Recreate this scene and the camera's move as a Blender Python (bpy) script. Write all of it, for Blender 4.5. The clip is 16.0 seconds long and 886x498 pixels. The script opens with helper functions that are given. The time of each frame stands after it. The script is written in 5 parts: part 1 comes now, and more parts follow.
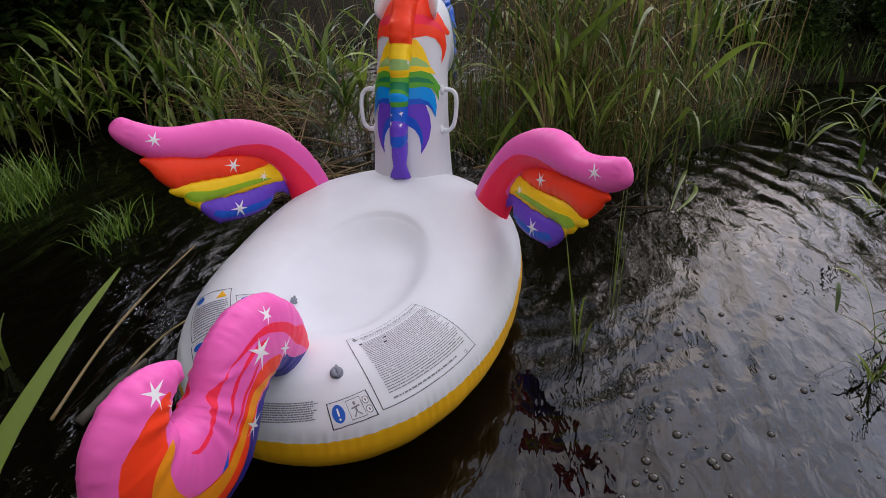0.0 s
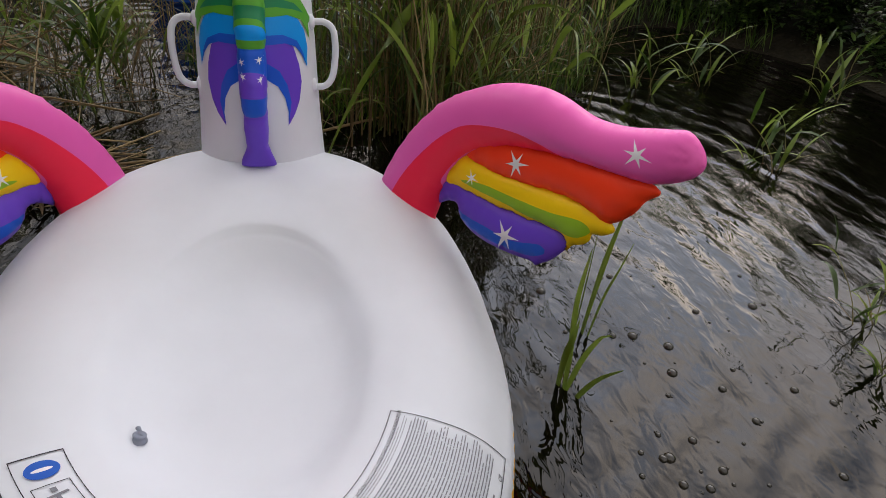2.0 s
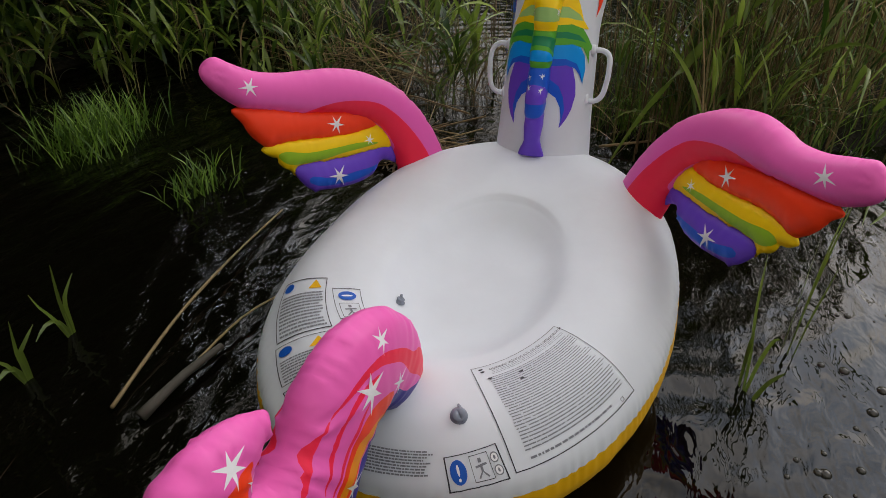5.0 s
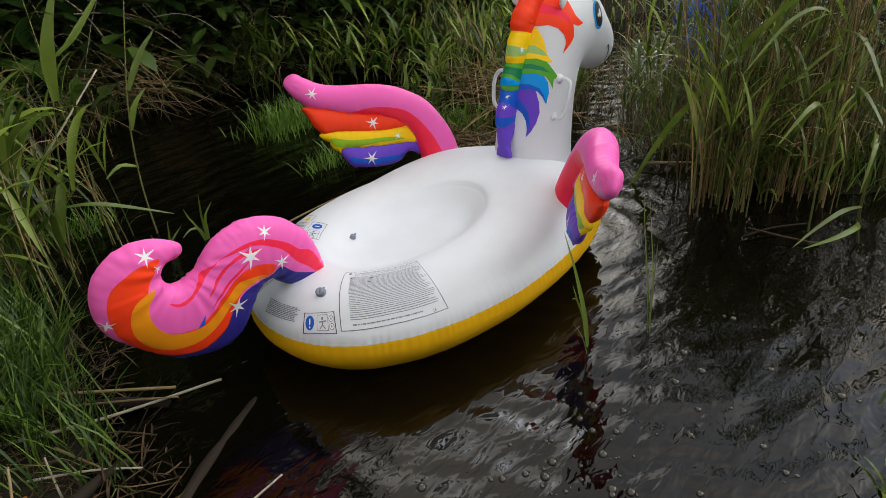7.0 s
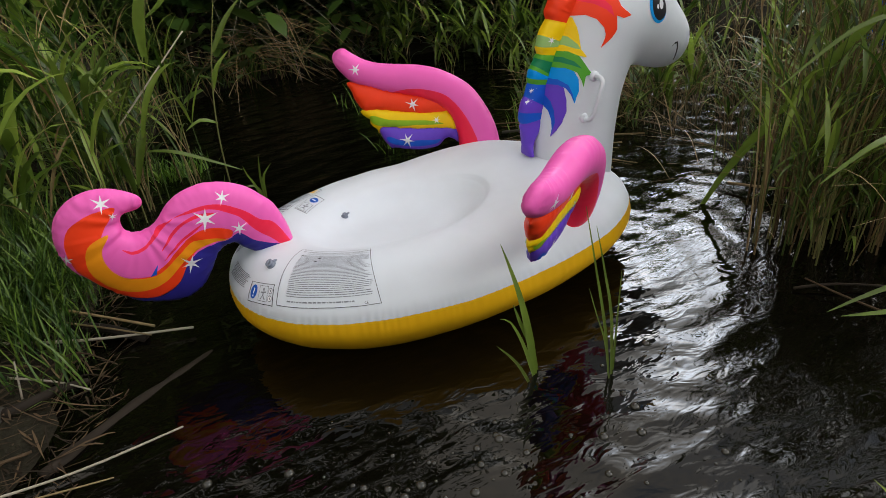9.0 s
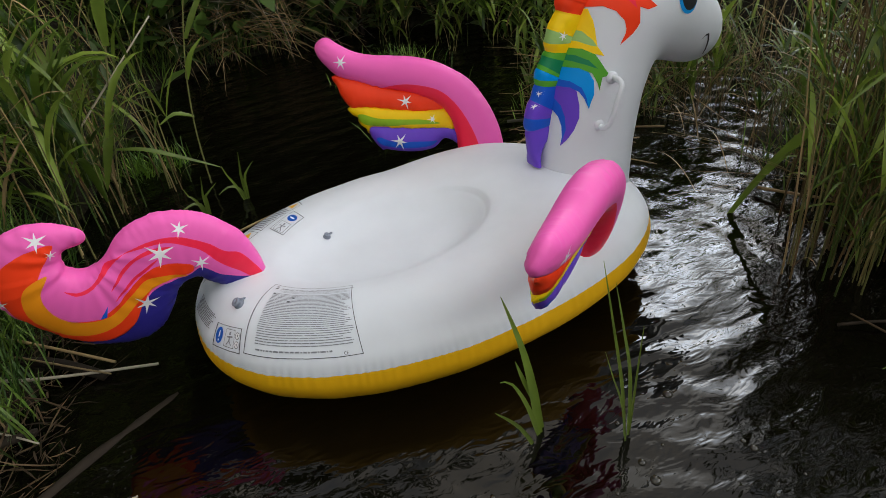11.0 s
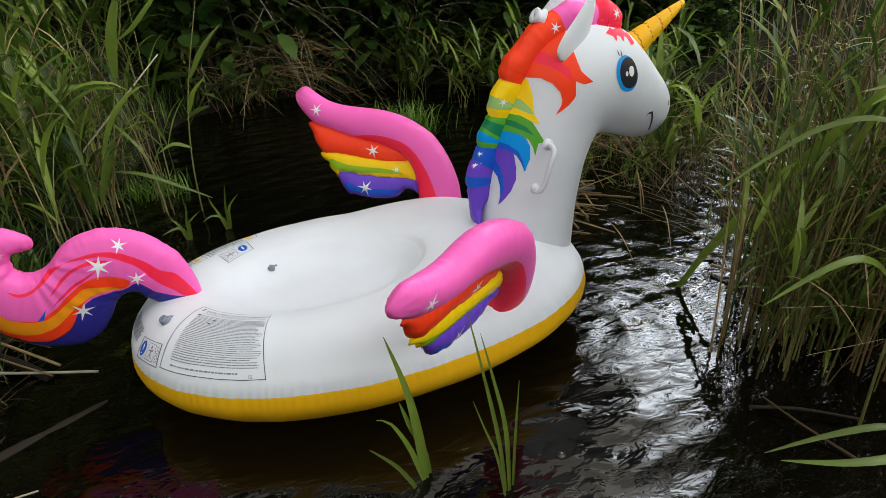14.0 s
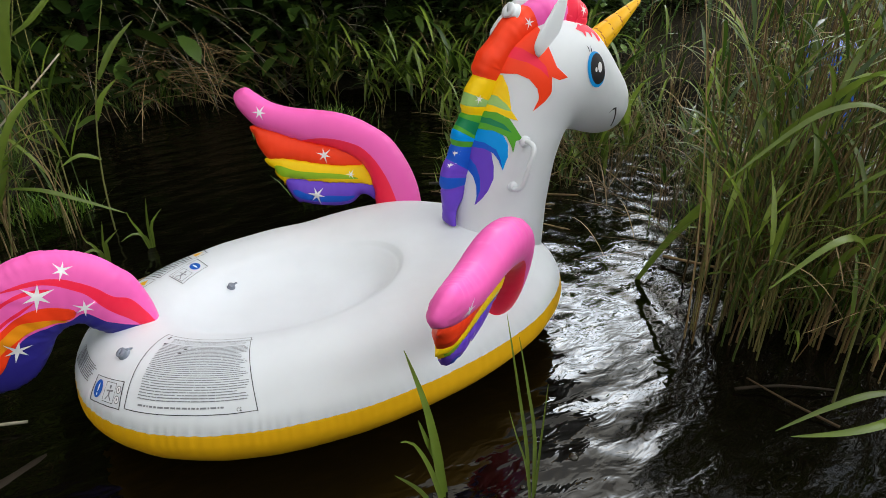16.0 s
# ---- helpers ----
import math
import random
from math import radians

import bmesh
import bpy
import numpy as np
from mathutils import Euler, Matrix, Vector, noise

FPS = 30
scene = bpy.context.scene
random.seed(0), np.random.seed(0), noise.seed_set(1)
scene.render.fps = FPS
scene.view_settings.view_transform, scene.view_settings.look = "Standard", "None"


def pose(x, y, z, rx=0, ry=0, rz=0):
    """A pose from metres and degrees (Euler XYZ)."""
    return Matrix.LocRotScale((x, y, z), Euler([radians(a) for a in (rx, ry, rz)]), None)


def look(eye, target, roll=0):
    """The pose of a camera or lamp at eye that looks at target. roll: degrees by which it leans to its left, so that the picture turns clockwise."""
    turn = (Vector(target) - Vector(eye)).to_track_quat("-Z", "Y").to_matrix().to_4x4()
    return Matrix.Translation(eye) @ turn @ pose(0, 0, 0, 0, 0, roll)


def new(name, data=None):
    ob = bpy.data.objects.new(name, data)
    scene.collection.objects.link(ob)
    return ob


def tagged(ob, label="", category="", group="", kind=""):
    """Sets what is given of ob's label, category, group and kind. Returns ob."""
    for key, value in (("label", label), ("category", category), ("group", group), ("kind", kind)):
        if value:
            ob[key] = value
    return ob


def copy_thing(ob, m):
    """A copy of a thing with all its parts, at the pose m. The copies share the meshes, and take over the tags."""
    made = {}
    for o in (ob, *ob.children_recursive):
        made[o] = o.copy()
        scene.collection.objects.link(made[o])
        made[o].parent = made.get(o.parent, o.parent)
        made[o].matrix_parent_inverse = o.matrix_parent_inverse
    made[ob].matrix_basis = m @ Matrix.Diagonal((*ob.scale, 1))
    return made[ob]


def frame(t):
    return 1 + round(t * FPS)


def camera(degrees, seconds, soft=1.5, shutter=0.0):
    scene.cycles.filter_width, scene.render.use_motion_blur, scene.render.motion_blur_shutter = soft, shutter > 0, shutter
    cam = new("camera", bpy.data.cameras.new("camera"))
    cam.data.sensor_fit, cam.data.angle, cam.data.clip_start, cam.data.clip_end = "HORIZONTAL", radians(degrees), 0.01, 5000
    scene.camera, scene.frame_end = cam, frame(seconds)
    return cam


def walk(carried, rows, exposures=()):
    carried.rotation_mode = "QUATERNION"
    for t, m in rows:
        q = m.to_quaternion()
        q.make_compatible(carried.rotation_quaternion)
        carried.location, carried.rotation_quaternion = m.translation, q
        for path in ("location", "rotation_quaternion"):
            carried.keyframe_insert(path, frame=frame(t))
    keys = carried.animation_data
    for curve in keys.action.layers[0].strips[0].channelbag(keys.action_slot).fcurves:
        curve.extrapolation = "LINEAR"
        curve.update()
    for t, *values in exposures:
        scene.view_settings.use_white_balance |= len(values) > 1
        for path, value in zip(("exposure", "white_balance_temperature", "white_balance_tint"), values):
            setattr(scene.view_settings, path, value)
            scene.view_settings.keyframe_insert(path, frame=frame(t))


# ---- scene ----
cam = camera(71.3, 16.0, 0.6)
PATH = [
    (0, (-1.261, -0.556, 1.116), (0.438, -0.162, 0.138), -2.7),
    (0.5, (-1.145, -0.496, 1.08), (0.55, -0.209, 0.059), -1.7),
    (1, (-0.871, -0.421, 1.022), (0.807, -0.328, -0.061), -1.1),
    (1.5, (-0.714, -0.345, 0.917), (0.955, -0.402, -0.184), 4.3),
    (2, (-0.639, -0.109, 0.921), (0.978, -0.511, -0.185), 5.7),
    (2.5, (-0.447, -0.11, 0.915), (1.204, -0.418, -0.172), 0.9),
    (3, (-0.215, -0.148, 0.924), (1.344, 0.416, -0.195), -6.4),
    (3.5, (-0.032, -0.098, 0.928), (1.353, 0.788, -0.211), -3.3),
    (4, (-0.201, -0.068, 0.951), (1.248, 0.677, -0.209), 1.2),
    (4.5, (-0.565, -0.188, 0.944), (0.958, 0.346, -0.238), 5.3),
    (5, (-0.984, -0.321, 1.017), (0.597, 0.272, -0.054), -0.9),
    (5.2, (-1.121, -0.4, 1.053), (0.474, 0.2, 0.007), -1.8),
    (7.3, (-0.987, -1.491, 1.154), (0.07, -0.125, 0.146), -5.4),
    (7.5, (-0.904, -1.578, 1.149), (0.065, -0.164, 0.118), -4.8),
    (8, (-0.694, -1.657, 1.104), (0.08, -0.15, 0.04), -2.9),
    (8.5, (-0.573, -1.638, 1.104), (0.193, -0.087, 0.102), -2.5),
    (8.7, (-0.537, -1.639, 1.099), (0.185, -0.058, 0.109), -5.1),
    (10.8, (-0.332, -1.41, 1.126), (0.29, 0.154, 0.046), -6.4),
    (11, (-0.326, -1.391, 1.135), (0.312, 0.155, 0.038), -6.6),
    (11.5, (-0.296, -1.409, 1.155), (0.328, 0.185, 0.122), -5.4),
    (12, (-0.252, -1.44, 1.157), (0.289, 0.195, 0.141), -6.5),
    (12.5, (-0.153, -1.492, 1.14), (0.353, 0.161, 0.132), -6.0),
    (13, (-0.092, -1.531, 1.139), (0.391, 0.121, 0.12), -4.1),
    (13.5, (-0.053, -1.566, 1.142), (0.487, 0.111, 0.195), -2.6),
    (14, (-0.078, -1.576, 1.137), (0.487, 0.096, 0.196), -2.7),
    (14.5, (-0.154, -1.556, 1.135), (0.491, 0.103, 0.222), -3.2),
    (15, (-0.241, -1.541, 1.112), (0.516, 0.068, 0.196), -2.7),
    (15.5, (-0.292, -1.508, 1.119), (0.571, 0.028, 0.173), -1.1),
    (16, (-0.287, -1.403, 1.094), (0.616, 0.124, 0.169), -0.4),
]
EXPOSURES = [(0.0, -0.18, 6250, 18), (1.0, -0.2, 6450, 12), (1.5, -0.16, 6550, 12), (2.0, -0.2, 6550, 12), (2.5, 0.02, 6650, 11), (3.0, 0.28, 6650, 9), (3.5, 0.88, 6750, 3), (4.2, 0.68, 6700, 4), (4.6, -0.16, 6600, 9), (5.2, -0.42, 6600, 8), (7.5, 0.08, 6550, 6), (8.5, -0.06, 6500, 6), (11.0, -0.26, 6450, 5), (13.0, -0.06, 6450, 4), (14.5, 0.06, 6500, 3), (16.0, 0.12, 6500, 3)]
walk(cam, [(t, look(e, g, r)) for t, e, g, r in PATH], EXPOSURES)

# ---------------------------------------------------------------- sky and sun
SUN_ELEV, SUN_AZ = 32.0, 44.0      # azimuth: degrees clockwise from +y


def build_sky():
    w = bpy.data.worlds.new("overcast_sky")
    scene.world = w
    w.use_nodes = True
    nt = w.node_tree
    nt.nodes.clear()
    out = nt.nodes.new("ShaderNodeOutputWorld")
    bg = nt.nodes.new("ShaderNodeBackground")
    sky = nt.nodes.new("ShaderNodeTexSky")
    sky.sky_type, sky.sun_disc = "NISHITA", False
    sky.sun_elevation, sky.sun_rotation = radians(SUN_ELEV), radians(SUN_AZ)
    sky.dust_density, sky.air_density = 3.0, 1.0
    # broken cloud cover over the clear sky
    co = nt.nodes.new("ShaderNodeTexCoord")
    mp = nt.nodes.new("ShaderNodeMapping")
    mp.inputs["Scale"].default_value = (1.0, 1.0, 2.2)
    nz = nt.nodes.new("ShaderNodeTexNoise")
    nz.inputs["Scale"].default_value, nz.inputs["Detail"].default_value = 2.3, 7.0
    nz.inputs["Distortion"].default_value = 0.35
    ramp = nt.nodes.new("ShaderNodeValToRGB")
    ramp.color_ramp.elements[0].position, ramp.color_ramp.elements[0].color = 0.38, (4.5, 4.9, 5.8, 1)
    ramp.color_ramp.elements[1].position, ramp.color_ramp.elements[1].color = 0.64, (11.8, 10.3, 8.7, 1)
    # thin cloud glows round the veiled sun
    dot = nt.nodes.new("ShaderNodeVectorMath")
    dot.operation = "DOT_PRODUCT"
    az, el = radians(SUN_AZ), radians(SUN_ELEV)
    dot.inputs[1].default_value = (math.sin(az) * math.cos(el), math.cos(az) * math.cos(el), math.sin(el))
    last = dot.outputs["Value"]
    for op, val in (("MAXIMUM", 0.0), ("POWER", 120.0), ("MULTIPLY", 25.0), ("ADD", 1.08)):
        mth = nt.nodes.new("ShaderNodeMath")
        mth.operation = op
        mth.inputs[1].default_value = val
        nt.links.new(last, mth.inputs[0])
        last = mth.outputs["Value"]
    # a second broad glow, added ahead to the right to brighten the water's reflections
    side = nt.nodes.new("ShaderNodeVectorMath")
    side.operation = "DOT_PRODUCT"
    side.inputs[1].default_value = (0.703, -0.474, 0.530)
    nt.links.new(co.outputs["Generated"], side.inputs[0])
    wide = side.outputs["Value"]
    for op, val in (("MAXIMUM", 0.0), ("POWER", 11.0), ("MULTIPLY", 4.8)):
        mth = nt.nodes.new("ShaderNodeMath")
        mth.operation = op
        mth.inputs[1].default_value = val
        nt.links.new(wide, mth.inputs[0])
        wide = mth.outputs["Value"]
    both = nt.nodes.new("ShaderNodeMath")
    both.operation = "ADD"
    nt.links.new(last, both.inputs[0])
    nt.links.new(wide, both.inputs[1])
    last = both.outputs["Value"]
    glow = nt.nodes.new("ShaderNodeVectorMath")
    glow.operation = "SCALE"
    nt.links.new(co.outputs["Generated"], dot.inputs[0])
    nt.links.new(ramp.outputs["Color"], glow.inputs[0])
    nt.links.new(last, glow.inputs["Scale"])
    mix = nt.nodes.new("ShaderNodeMixRGB")
    mix.inputs["Fac"].default_value = 0.8
    nt.links.new(co.outputs["Generated"], mp.inputs["Vector"])
    nt.links.new(mp.outputs["Vector"], nz.inputs["Vector"])
    nt.links.new(nz.outputs["Fac"], ramp.inputs["Fac"])
    nt.links.new(sky.outputs["Color"], mix.inputs["Color1"])
    nt.links.new(glow.outputs["Vector"], mix.inputs["Color2"])
    nt.links.new(mix.outputs["Color"], bg.inputs["Color"])
    bg.inputs["Strength"].default_value = 0.150
    nt.links.new(bg.outputs["Background"], out.inputs["Surface"])


build_sky()
sun_data = bpy.data.lights.new("sun", "SUN")
sun_data.energy, sun_data.angle, sun_data.color = 0.3, radians(35), (1.0, 0.93, 0.84)
sun = new("sun", sun_data)
a, el = radians(SUN_AZ), radians(SUN_ELEV)
sun.matrix_world = look((8 * math.sin(a) * math.cos(el), 8 * math.cos(a) * math.cos(el), 8 * math.sin(el)), (0, 0, 0))


# ---------------------------------------------------------------- materials
def material(name):
    m = bpy.data.materials.new(name)
    m.use_nodes = True
    return m, m.node_tree, m.node_tree.nodes["Principled BSDF"]


def node(nt, kind, **values):
    n = nt.nodes.new(kind)
    for k, v in values.items():
        n.inputs[k].default_value = v
    return n


def vinyl(name, colour, rough=0.42, wrinkle=0.12, gloss=0.26):
    """Inflated PVC film: smooth, softly glossy, faint creases."""
    m, nt, b = material(name)
    co = nt.nodes.new("ShaderNodeTexCoord")
    n1 = node(nt, "ShaderNodeTexNoise", Scale=9.0, Detail=3.0)
    n2 = node(nt, "ShaderNodeTexNoise", Scale=55.0, Detail=4.0)
    hsv = node(nt, "ShaderNodeHueSaturation", Color=(*colour, 1))
    rng = node(nt, "ShaderNodeMapRange")
    rng.inputs["To Min"].default_value, rng.inputs["To Max"].default_value = 0.93, 1.05
    bump = node(nt, "ShaderNodeBump", Strength=wrinkle, Distance=0.01)
    bump2 = node(nt, "ShaderNodeBump", Strength=wrinkle * 0.5, Distance=0.002)
    r2 = node(nt, "ShaderNodeMapRange")
    r2.inputs["To Min"].default_value, r2.inputs["To Max"].default_value = rough - 0.06, rough + 0.08
    for n in (n1, n2):
        nt.links.new(co.outputs["Object"], n.inputs["Vector"])
    nt.links.new(n1.outputs["Fac"], rng.inputs["Value"])
    nt.links.new(rng.outputs["Result"], hsv.inputs["Value"])
    nt.links.new(hsv.outputs["Color"], b.inputs["Base Color"])
    nt.links.new(n2.outputs["Fac"], r2.inputs["Value"])
    nt.links.new(r2.outputs["Result"], b.inputs["Roughness"])
    nt.links.new(n1.outputs["Fac"], bump.inputs["Height"])
    nt.links.new(n2.outputs["Fac"], bump2.inputs["Height"])
    nt.links.new(bump.outputs["Normal"], bump2.inputs["Normal"])
    nt.links.new(bump2.outputs["Normal"], b.inputs["Normal"])
    b.inputs["IOR"].default_value = 1.5
    b.inputs["Specular IOR Level"].default_value = gloss
    return m


WHITE = vinyl("white_vinyl", (0.69, 0.73, 0.785), 0.52, 0.12, 0.3)
YELLOW_BASE = vinyl("yellow_vinyl", (0.86, 0.47, 0.01))
PINK = vinyl("pink_vinyl", (0.86, 0.125, 0.48))
CRIMSON = vinyl("crimson_vinyl", (0.93, 0.022, 0.075))
RED = vinyl("orange_red_vinyl", (0.96, 0.055, 0.012))
ORANGE = vinyl("orange_vinyl", (0.88, 0.30, 0.01))
YELLOW = vinyl("bright_yellow_vinyl", (0.93, 0.63, 0.004))
LIME = vinyl("lime_green_vinyl", (0.28, 0.50, 0.02))
PALE_GREEN = vinyl("pale_green_vinyl", (0.33, 0.55, 0.18))
GREEN = vinyl("green_vinyl", (0.09, 0.36, 0.03))
DARK_GREEN = vinyl("dark_green_vinyl", (0.01, 0.20, 0.08))
SKY_BLUE = vinyl("sky_blue_vinyl", (0.0, 0.29, 0.80))
BLUE = vinyl("blue_vinyl", (0.01, 0.10, 0.60))
PURPLE = vinyl("purple_vinyl", (0.14, 0.06, 0.58))
NAVY = vinyl("navy_vinyl", (0.03, 0.025, 0.26))
STAR = vinyl("star_print", (0.82, 0.82, 0.85))
INK = vinyl("black_ink", (0.03, 0.03, 0.04))
GREY_INK = vinyl("grey_ink", (0.20, 0.21, 0.24))
BLUE_INK = vinyl("blue_ink", (0.01, 0.10, 0.50))
EYE_BLACK = vinyl("eye_black", (0.02, 0.02, 0.025))
EYE_BLUE = vinyl("eye_blue", (0.01, 0.30, 0.75))
HORN_LINE = vinyl("horn_line", (0.42, 0.14, 0.01))
VALVE = vinyl("clear_valve_plastic", (0.22, 0.25, 0.31), 0.2)


def plant(name, base, tip, rough=0.5, spread=0.25, light=0.25):
    """Leaf and stalk colour, varied blade by blade, letting some light through."""
    m, nt, b = material(name)
    geo = nt.nodes.new("ShaderNodeNewGeometry")
    oi = nt.nodes.new("ShaderNodeObjectInfo")
    co = nt.nodes.new("ShaderNodeTexCoord")
    nz = node(nt, "ShaderNodeTexNoise", Scale=14.0, Detail=4.0)
    mixc = nt.nodes.new("ShaderNodeMixRGB")
    mixc.inputs["Color1"].default_value, mixc.inputs["Color2"].default_value = (*base, 1), (*tip, 1)
    hsv = nt.nodes.new("ShaderNodeHueSaturation")
    ra = nt.nodes.new("ShaderNodeMapRange")
    ra.inputs["To Min"].default_value, ra.inputs["To Max"].default_value = 1 - spread, 1 + spread
    add = nt.nodes.new("ShaderNodeMath")
    add.operation = "MULTIPLY"
    rb = nt.nodes.new("ShaderNodeMapRange")
    rb.inputs["To Min"].default_value, rb.inputs["To Max"].default_value = 0.75, 1.25
    nt.links.new(co.outputs["Object"], nz.inputs["Vector"])
    few = nt.nodes.new("ShaderNodeMath")
    few.operation = "POWER"
    few.inputs[1].default_value = 1.7
    nt.links.new(geo.outputs["Random Per Island"], few.inputs[0])
    nt.links.new(few.outputs["Value"], mixc.inputs["Fac"])
    nt.links.new(nz.outputs["Fac"], ra.inputs["Value"])
    nt.links.new(oi.outputs["Random"], rb.inputs["Value"])
    nt.links.new(ra.outputs["Result"], add.inputs[0])
    nt.links.new(rb.outputs["Result"], add.inputs[1])
    nt.links.new(add.outputs["Value"], hsv.inputs["Value"])
    nt.links.new(mixc.outputs["Color"], hsv.inputs["Color"])
    nt.links.new(hsv.outputs["Color"], b.inputs["Base Color"])
    b.inputs["Roughness"].default_value = rough
    b.inputs["Specular IOR Level"].default_value = 0.5 if light else 0.2
    if light:
        tr = nt.nodes.new("ShaderNodeBsdfTranslucent")
        ms = node(nt, "ShaderNodeMixShader", Fac=light)
        nt.links.new(hsv.outputs["Color"], tr.inputs["Color"])
        nt.links.new(b.outputs["BSDF"], ms.inputs[1])
        nt.links.new(tr.outputs["BSDF"], ms.inputs[2])
        nt.links.new(ms.outputs["Shader"], nt.nodes["Material Output"].inputs["Surface"])
    return m


REED_LEAF = plant("reed_leaf", (0.022, 0.060, 0.006), (0.33, 0.45, 0.07), 0.30, 0.35, 0.40)
REED_STALK = plant("reed_stalk", (0.05, 0.085, 0.018), (0.26, 0.22, 0.09), 0.5, light=0)
DRY_LEAF = plant("dry_reed", (0.14, 0.09, 0.035), (0.46, 0.34, 0.17), 0.6, light=0.1)
GRASS = plant("grass_blade", (0.020, 0.058, 0.006), (0.16, 0.26, 0.035), 0.42)
SHRUB_LEAF = plant("shrub_leaf", (0.020, 0.050, 0.009), (0.13, 0.22, 0.04), 0.36)
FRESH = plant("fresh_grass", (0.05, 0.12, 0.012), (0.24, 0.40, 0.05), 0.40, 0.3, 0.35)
BARK = plant("bark", (0.014, 0.010, 0.007), (0.034, 0.026, 0.018), 0.8, light=0)
LITTER = plant("rotten_litter", (0.018, 0.012, 0.007), (0.13, 0.085, 0.045), 0.7, light=0)
GREY_WOOD = plant("grey_wood", (0.07, 0.065, 0.055), (0.13, 0.12, 0.10), 0.75, light=0)
CHIP_WOOD = plant("fresh_wood", (0.22, 0.09, 0.025), (0.30, 0.13, 0.04), 0.7, light=0)
PALE_TWIG = plant("pale_twig", (0.32, 0.28, 0.22), (0.46, 0.41, 0.33), 0.7, light=0)


def water_material():
    m, nt, b = material("dark_stream_water")
    b.inputs["Base Color"].default_value = (0.0025, 0.002, 0.0012, 1)
    b.inputs["Roughness"].default_value = 0.025
    b.inputs["IOR"].default_value = 1.37
    b.inputs["Specular IOR Level"].default_value = 0.5
    co = nt.nodes.new("ShaderNodeTexCoord")
    mp = nt.nodes.new("ShaderNodeMapping")
    mp.inputs["Rotation"].default_value = (0, 0, radians(35))
    mp.inputs["Scale"].default_value = (1.0, 2.1, 1.0)
    n1 = node(nt, "ShaderNodeTexNoise", Scale=2.7, Detail=1.2, Distortion=0.8)
    n2 = node(nt, "ShaderNodeTexNoise", Scale=12.0, Detail=2.4, Distortion=0.5)
    # rings that spread from the rocking float
    mr = nt.nodes.new("ShaderNodeMapping")
    mr.inputs["Location"].default_value = (-0.75, 0.25, 0)
    ring = node(nt, "ShaderNodeTexWave", Scale=2.3, Distortion=5.0, Detail=2.0)
    ring.inputs["Detail Scale"].default_value = 1.4
    ring.wave_type, ring.rings_direction = "RINGS", "Z"
    b1 = node(nt, "ShaderNodeBump", Strength=0.17, Distance=0.07)
    b2 = node(nt, "ShaderNodeBump", Strength=0.19, Distance=0.018)
    b3 = node(nt, "ShaderNodeBump", Strength=0.6, Distance=0.0038)
    nt.links.new(co.outputs["Object"], mp.inputs["Vector"])
    nt.links.new(co.outputs["Object"], mr.inputs["Vector"])
    nt.links.new(mr.outputs["Vector"], ring.inputs["Vector"])
    for n, bb in ((n1, b1), (n2, b2)):
        nt.links.new(mp.outputs["Vector"], n.inputs["Vector"])
        nt.links.new(n.outputs["Fac"], bb.inputs["Height"])
    nt.links.new(ring.outputs["Fac"], b3.inputs["Height"])
    nt.links.new(b1.outputs["Normal"], b2.inputs["Normal"])
    nt.links.new(b2.outputs["Normal"], b3.inputs["Normal"])
    nt.links.new(b3.outputs["Normal"], b.inputs["Normal"])
    return m


def soil_material():
    m, nt, b = material("wet_bank_soil")
    co = nt.nodes.new("ShaderNodeTexCoord")
    n1 = node(nt, "ShaderNodeTexNoise", Scale=2.5, Detail=8.0)
    n2 = node(nt, "ShaderNodeTexNoise", Scale=40.0, Detail=6.0)
    ramp = nt.nodes.new("ShaderNodeValToRGB")
    ramp.color_ramp.elements[0].position, ramp.color_ramp.elements[0].color = 0.35, (0.008, 0.007, 0.004, 1)
    ramp.color_ramp.elements[1].position, ramp.color_ramp.elements[1].color = 0.7, (0.028, 0.024, 0.013, 1)
    mixf = nt.nodes.new("ShaderNodeMixRGB")
    mixf.inputs["Fac"].default_value = 0.5
    bump = node(nt, "ShaderNodeBump", Strength=0.7, Distance=0.02)
    for n in (n1, n2):
        nt.links.new(co.outputs["Object"], n.inputs["Vector"])
    nt.links.new(n1.outputs["Fac"], mixf.inputs["Color1"])
    nt.links.new(n2.outputs["Fac"], mixf.inputs["Color2"])
    nt.links.new(mixf.outputs["Color"], ramp.inputs["Fac"])
    nt.links.new(ramp.outputs["Color"], b.inputs["Base Color"])
    nt.links.new(n2.outputs["Fac"], bump.inputs["Height"])
    nt.links.new(bump.outputs["Normal"], b.inputs["Normal"])
    b.inputs["Roughness"].default_value = 0.9
    b.inputs["Specular IOR Level"].default_value = 0.2
    return m


WATER, SOIL = water_material(), soil_material()


# ---------------------------------------------------------------- mesh helpers
def mesh_object(name, verts, faces, mats, index=None, parent=None, label="", smooth=True):
    me = bpy.data.meshes.new(name)
    me.from_pydata([tuple(float(c) for c in v) for v in verts], [], [tuple(int(i) for i in f) for f in faces])
    for m in mats if isinstance(mats, (list, tuple)) else [mats]:
        me.materials.append(m)
    if index is not None:
        me.polygons.foreach_set("material_index", np.asarray(index, dtype=np.int32))
    me.polygons.foreach_set("use_smooth", np.full(len(faces), smooth))
    me.update()
    ob = new(name, me)
    if parent is not None:
        ob.parent = parent
    if label:
        tagged(ob, label)
    return ob


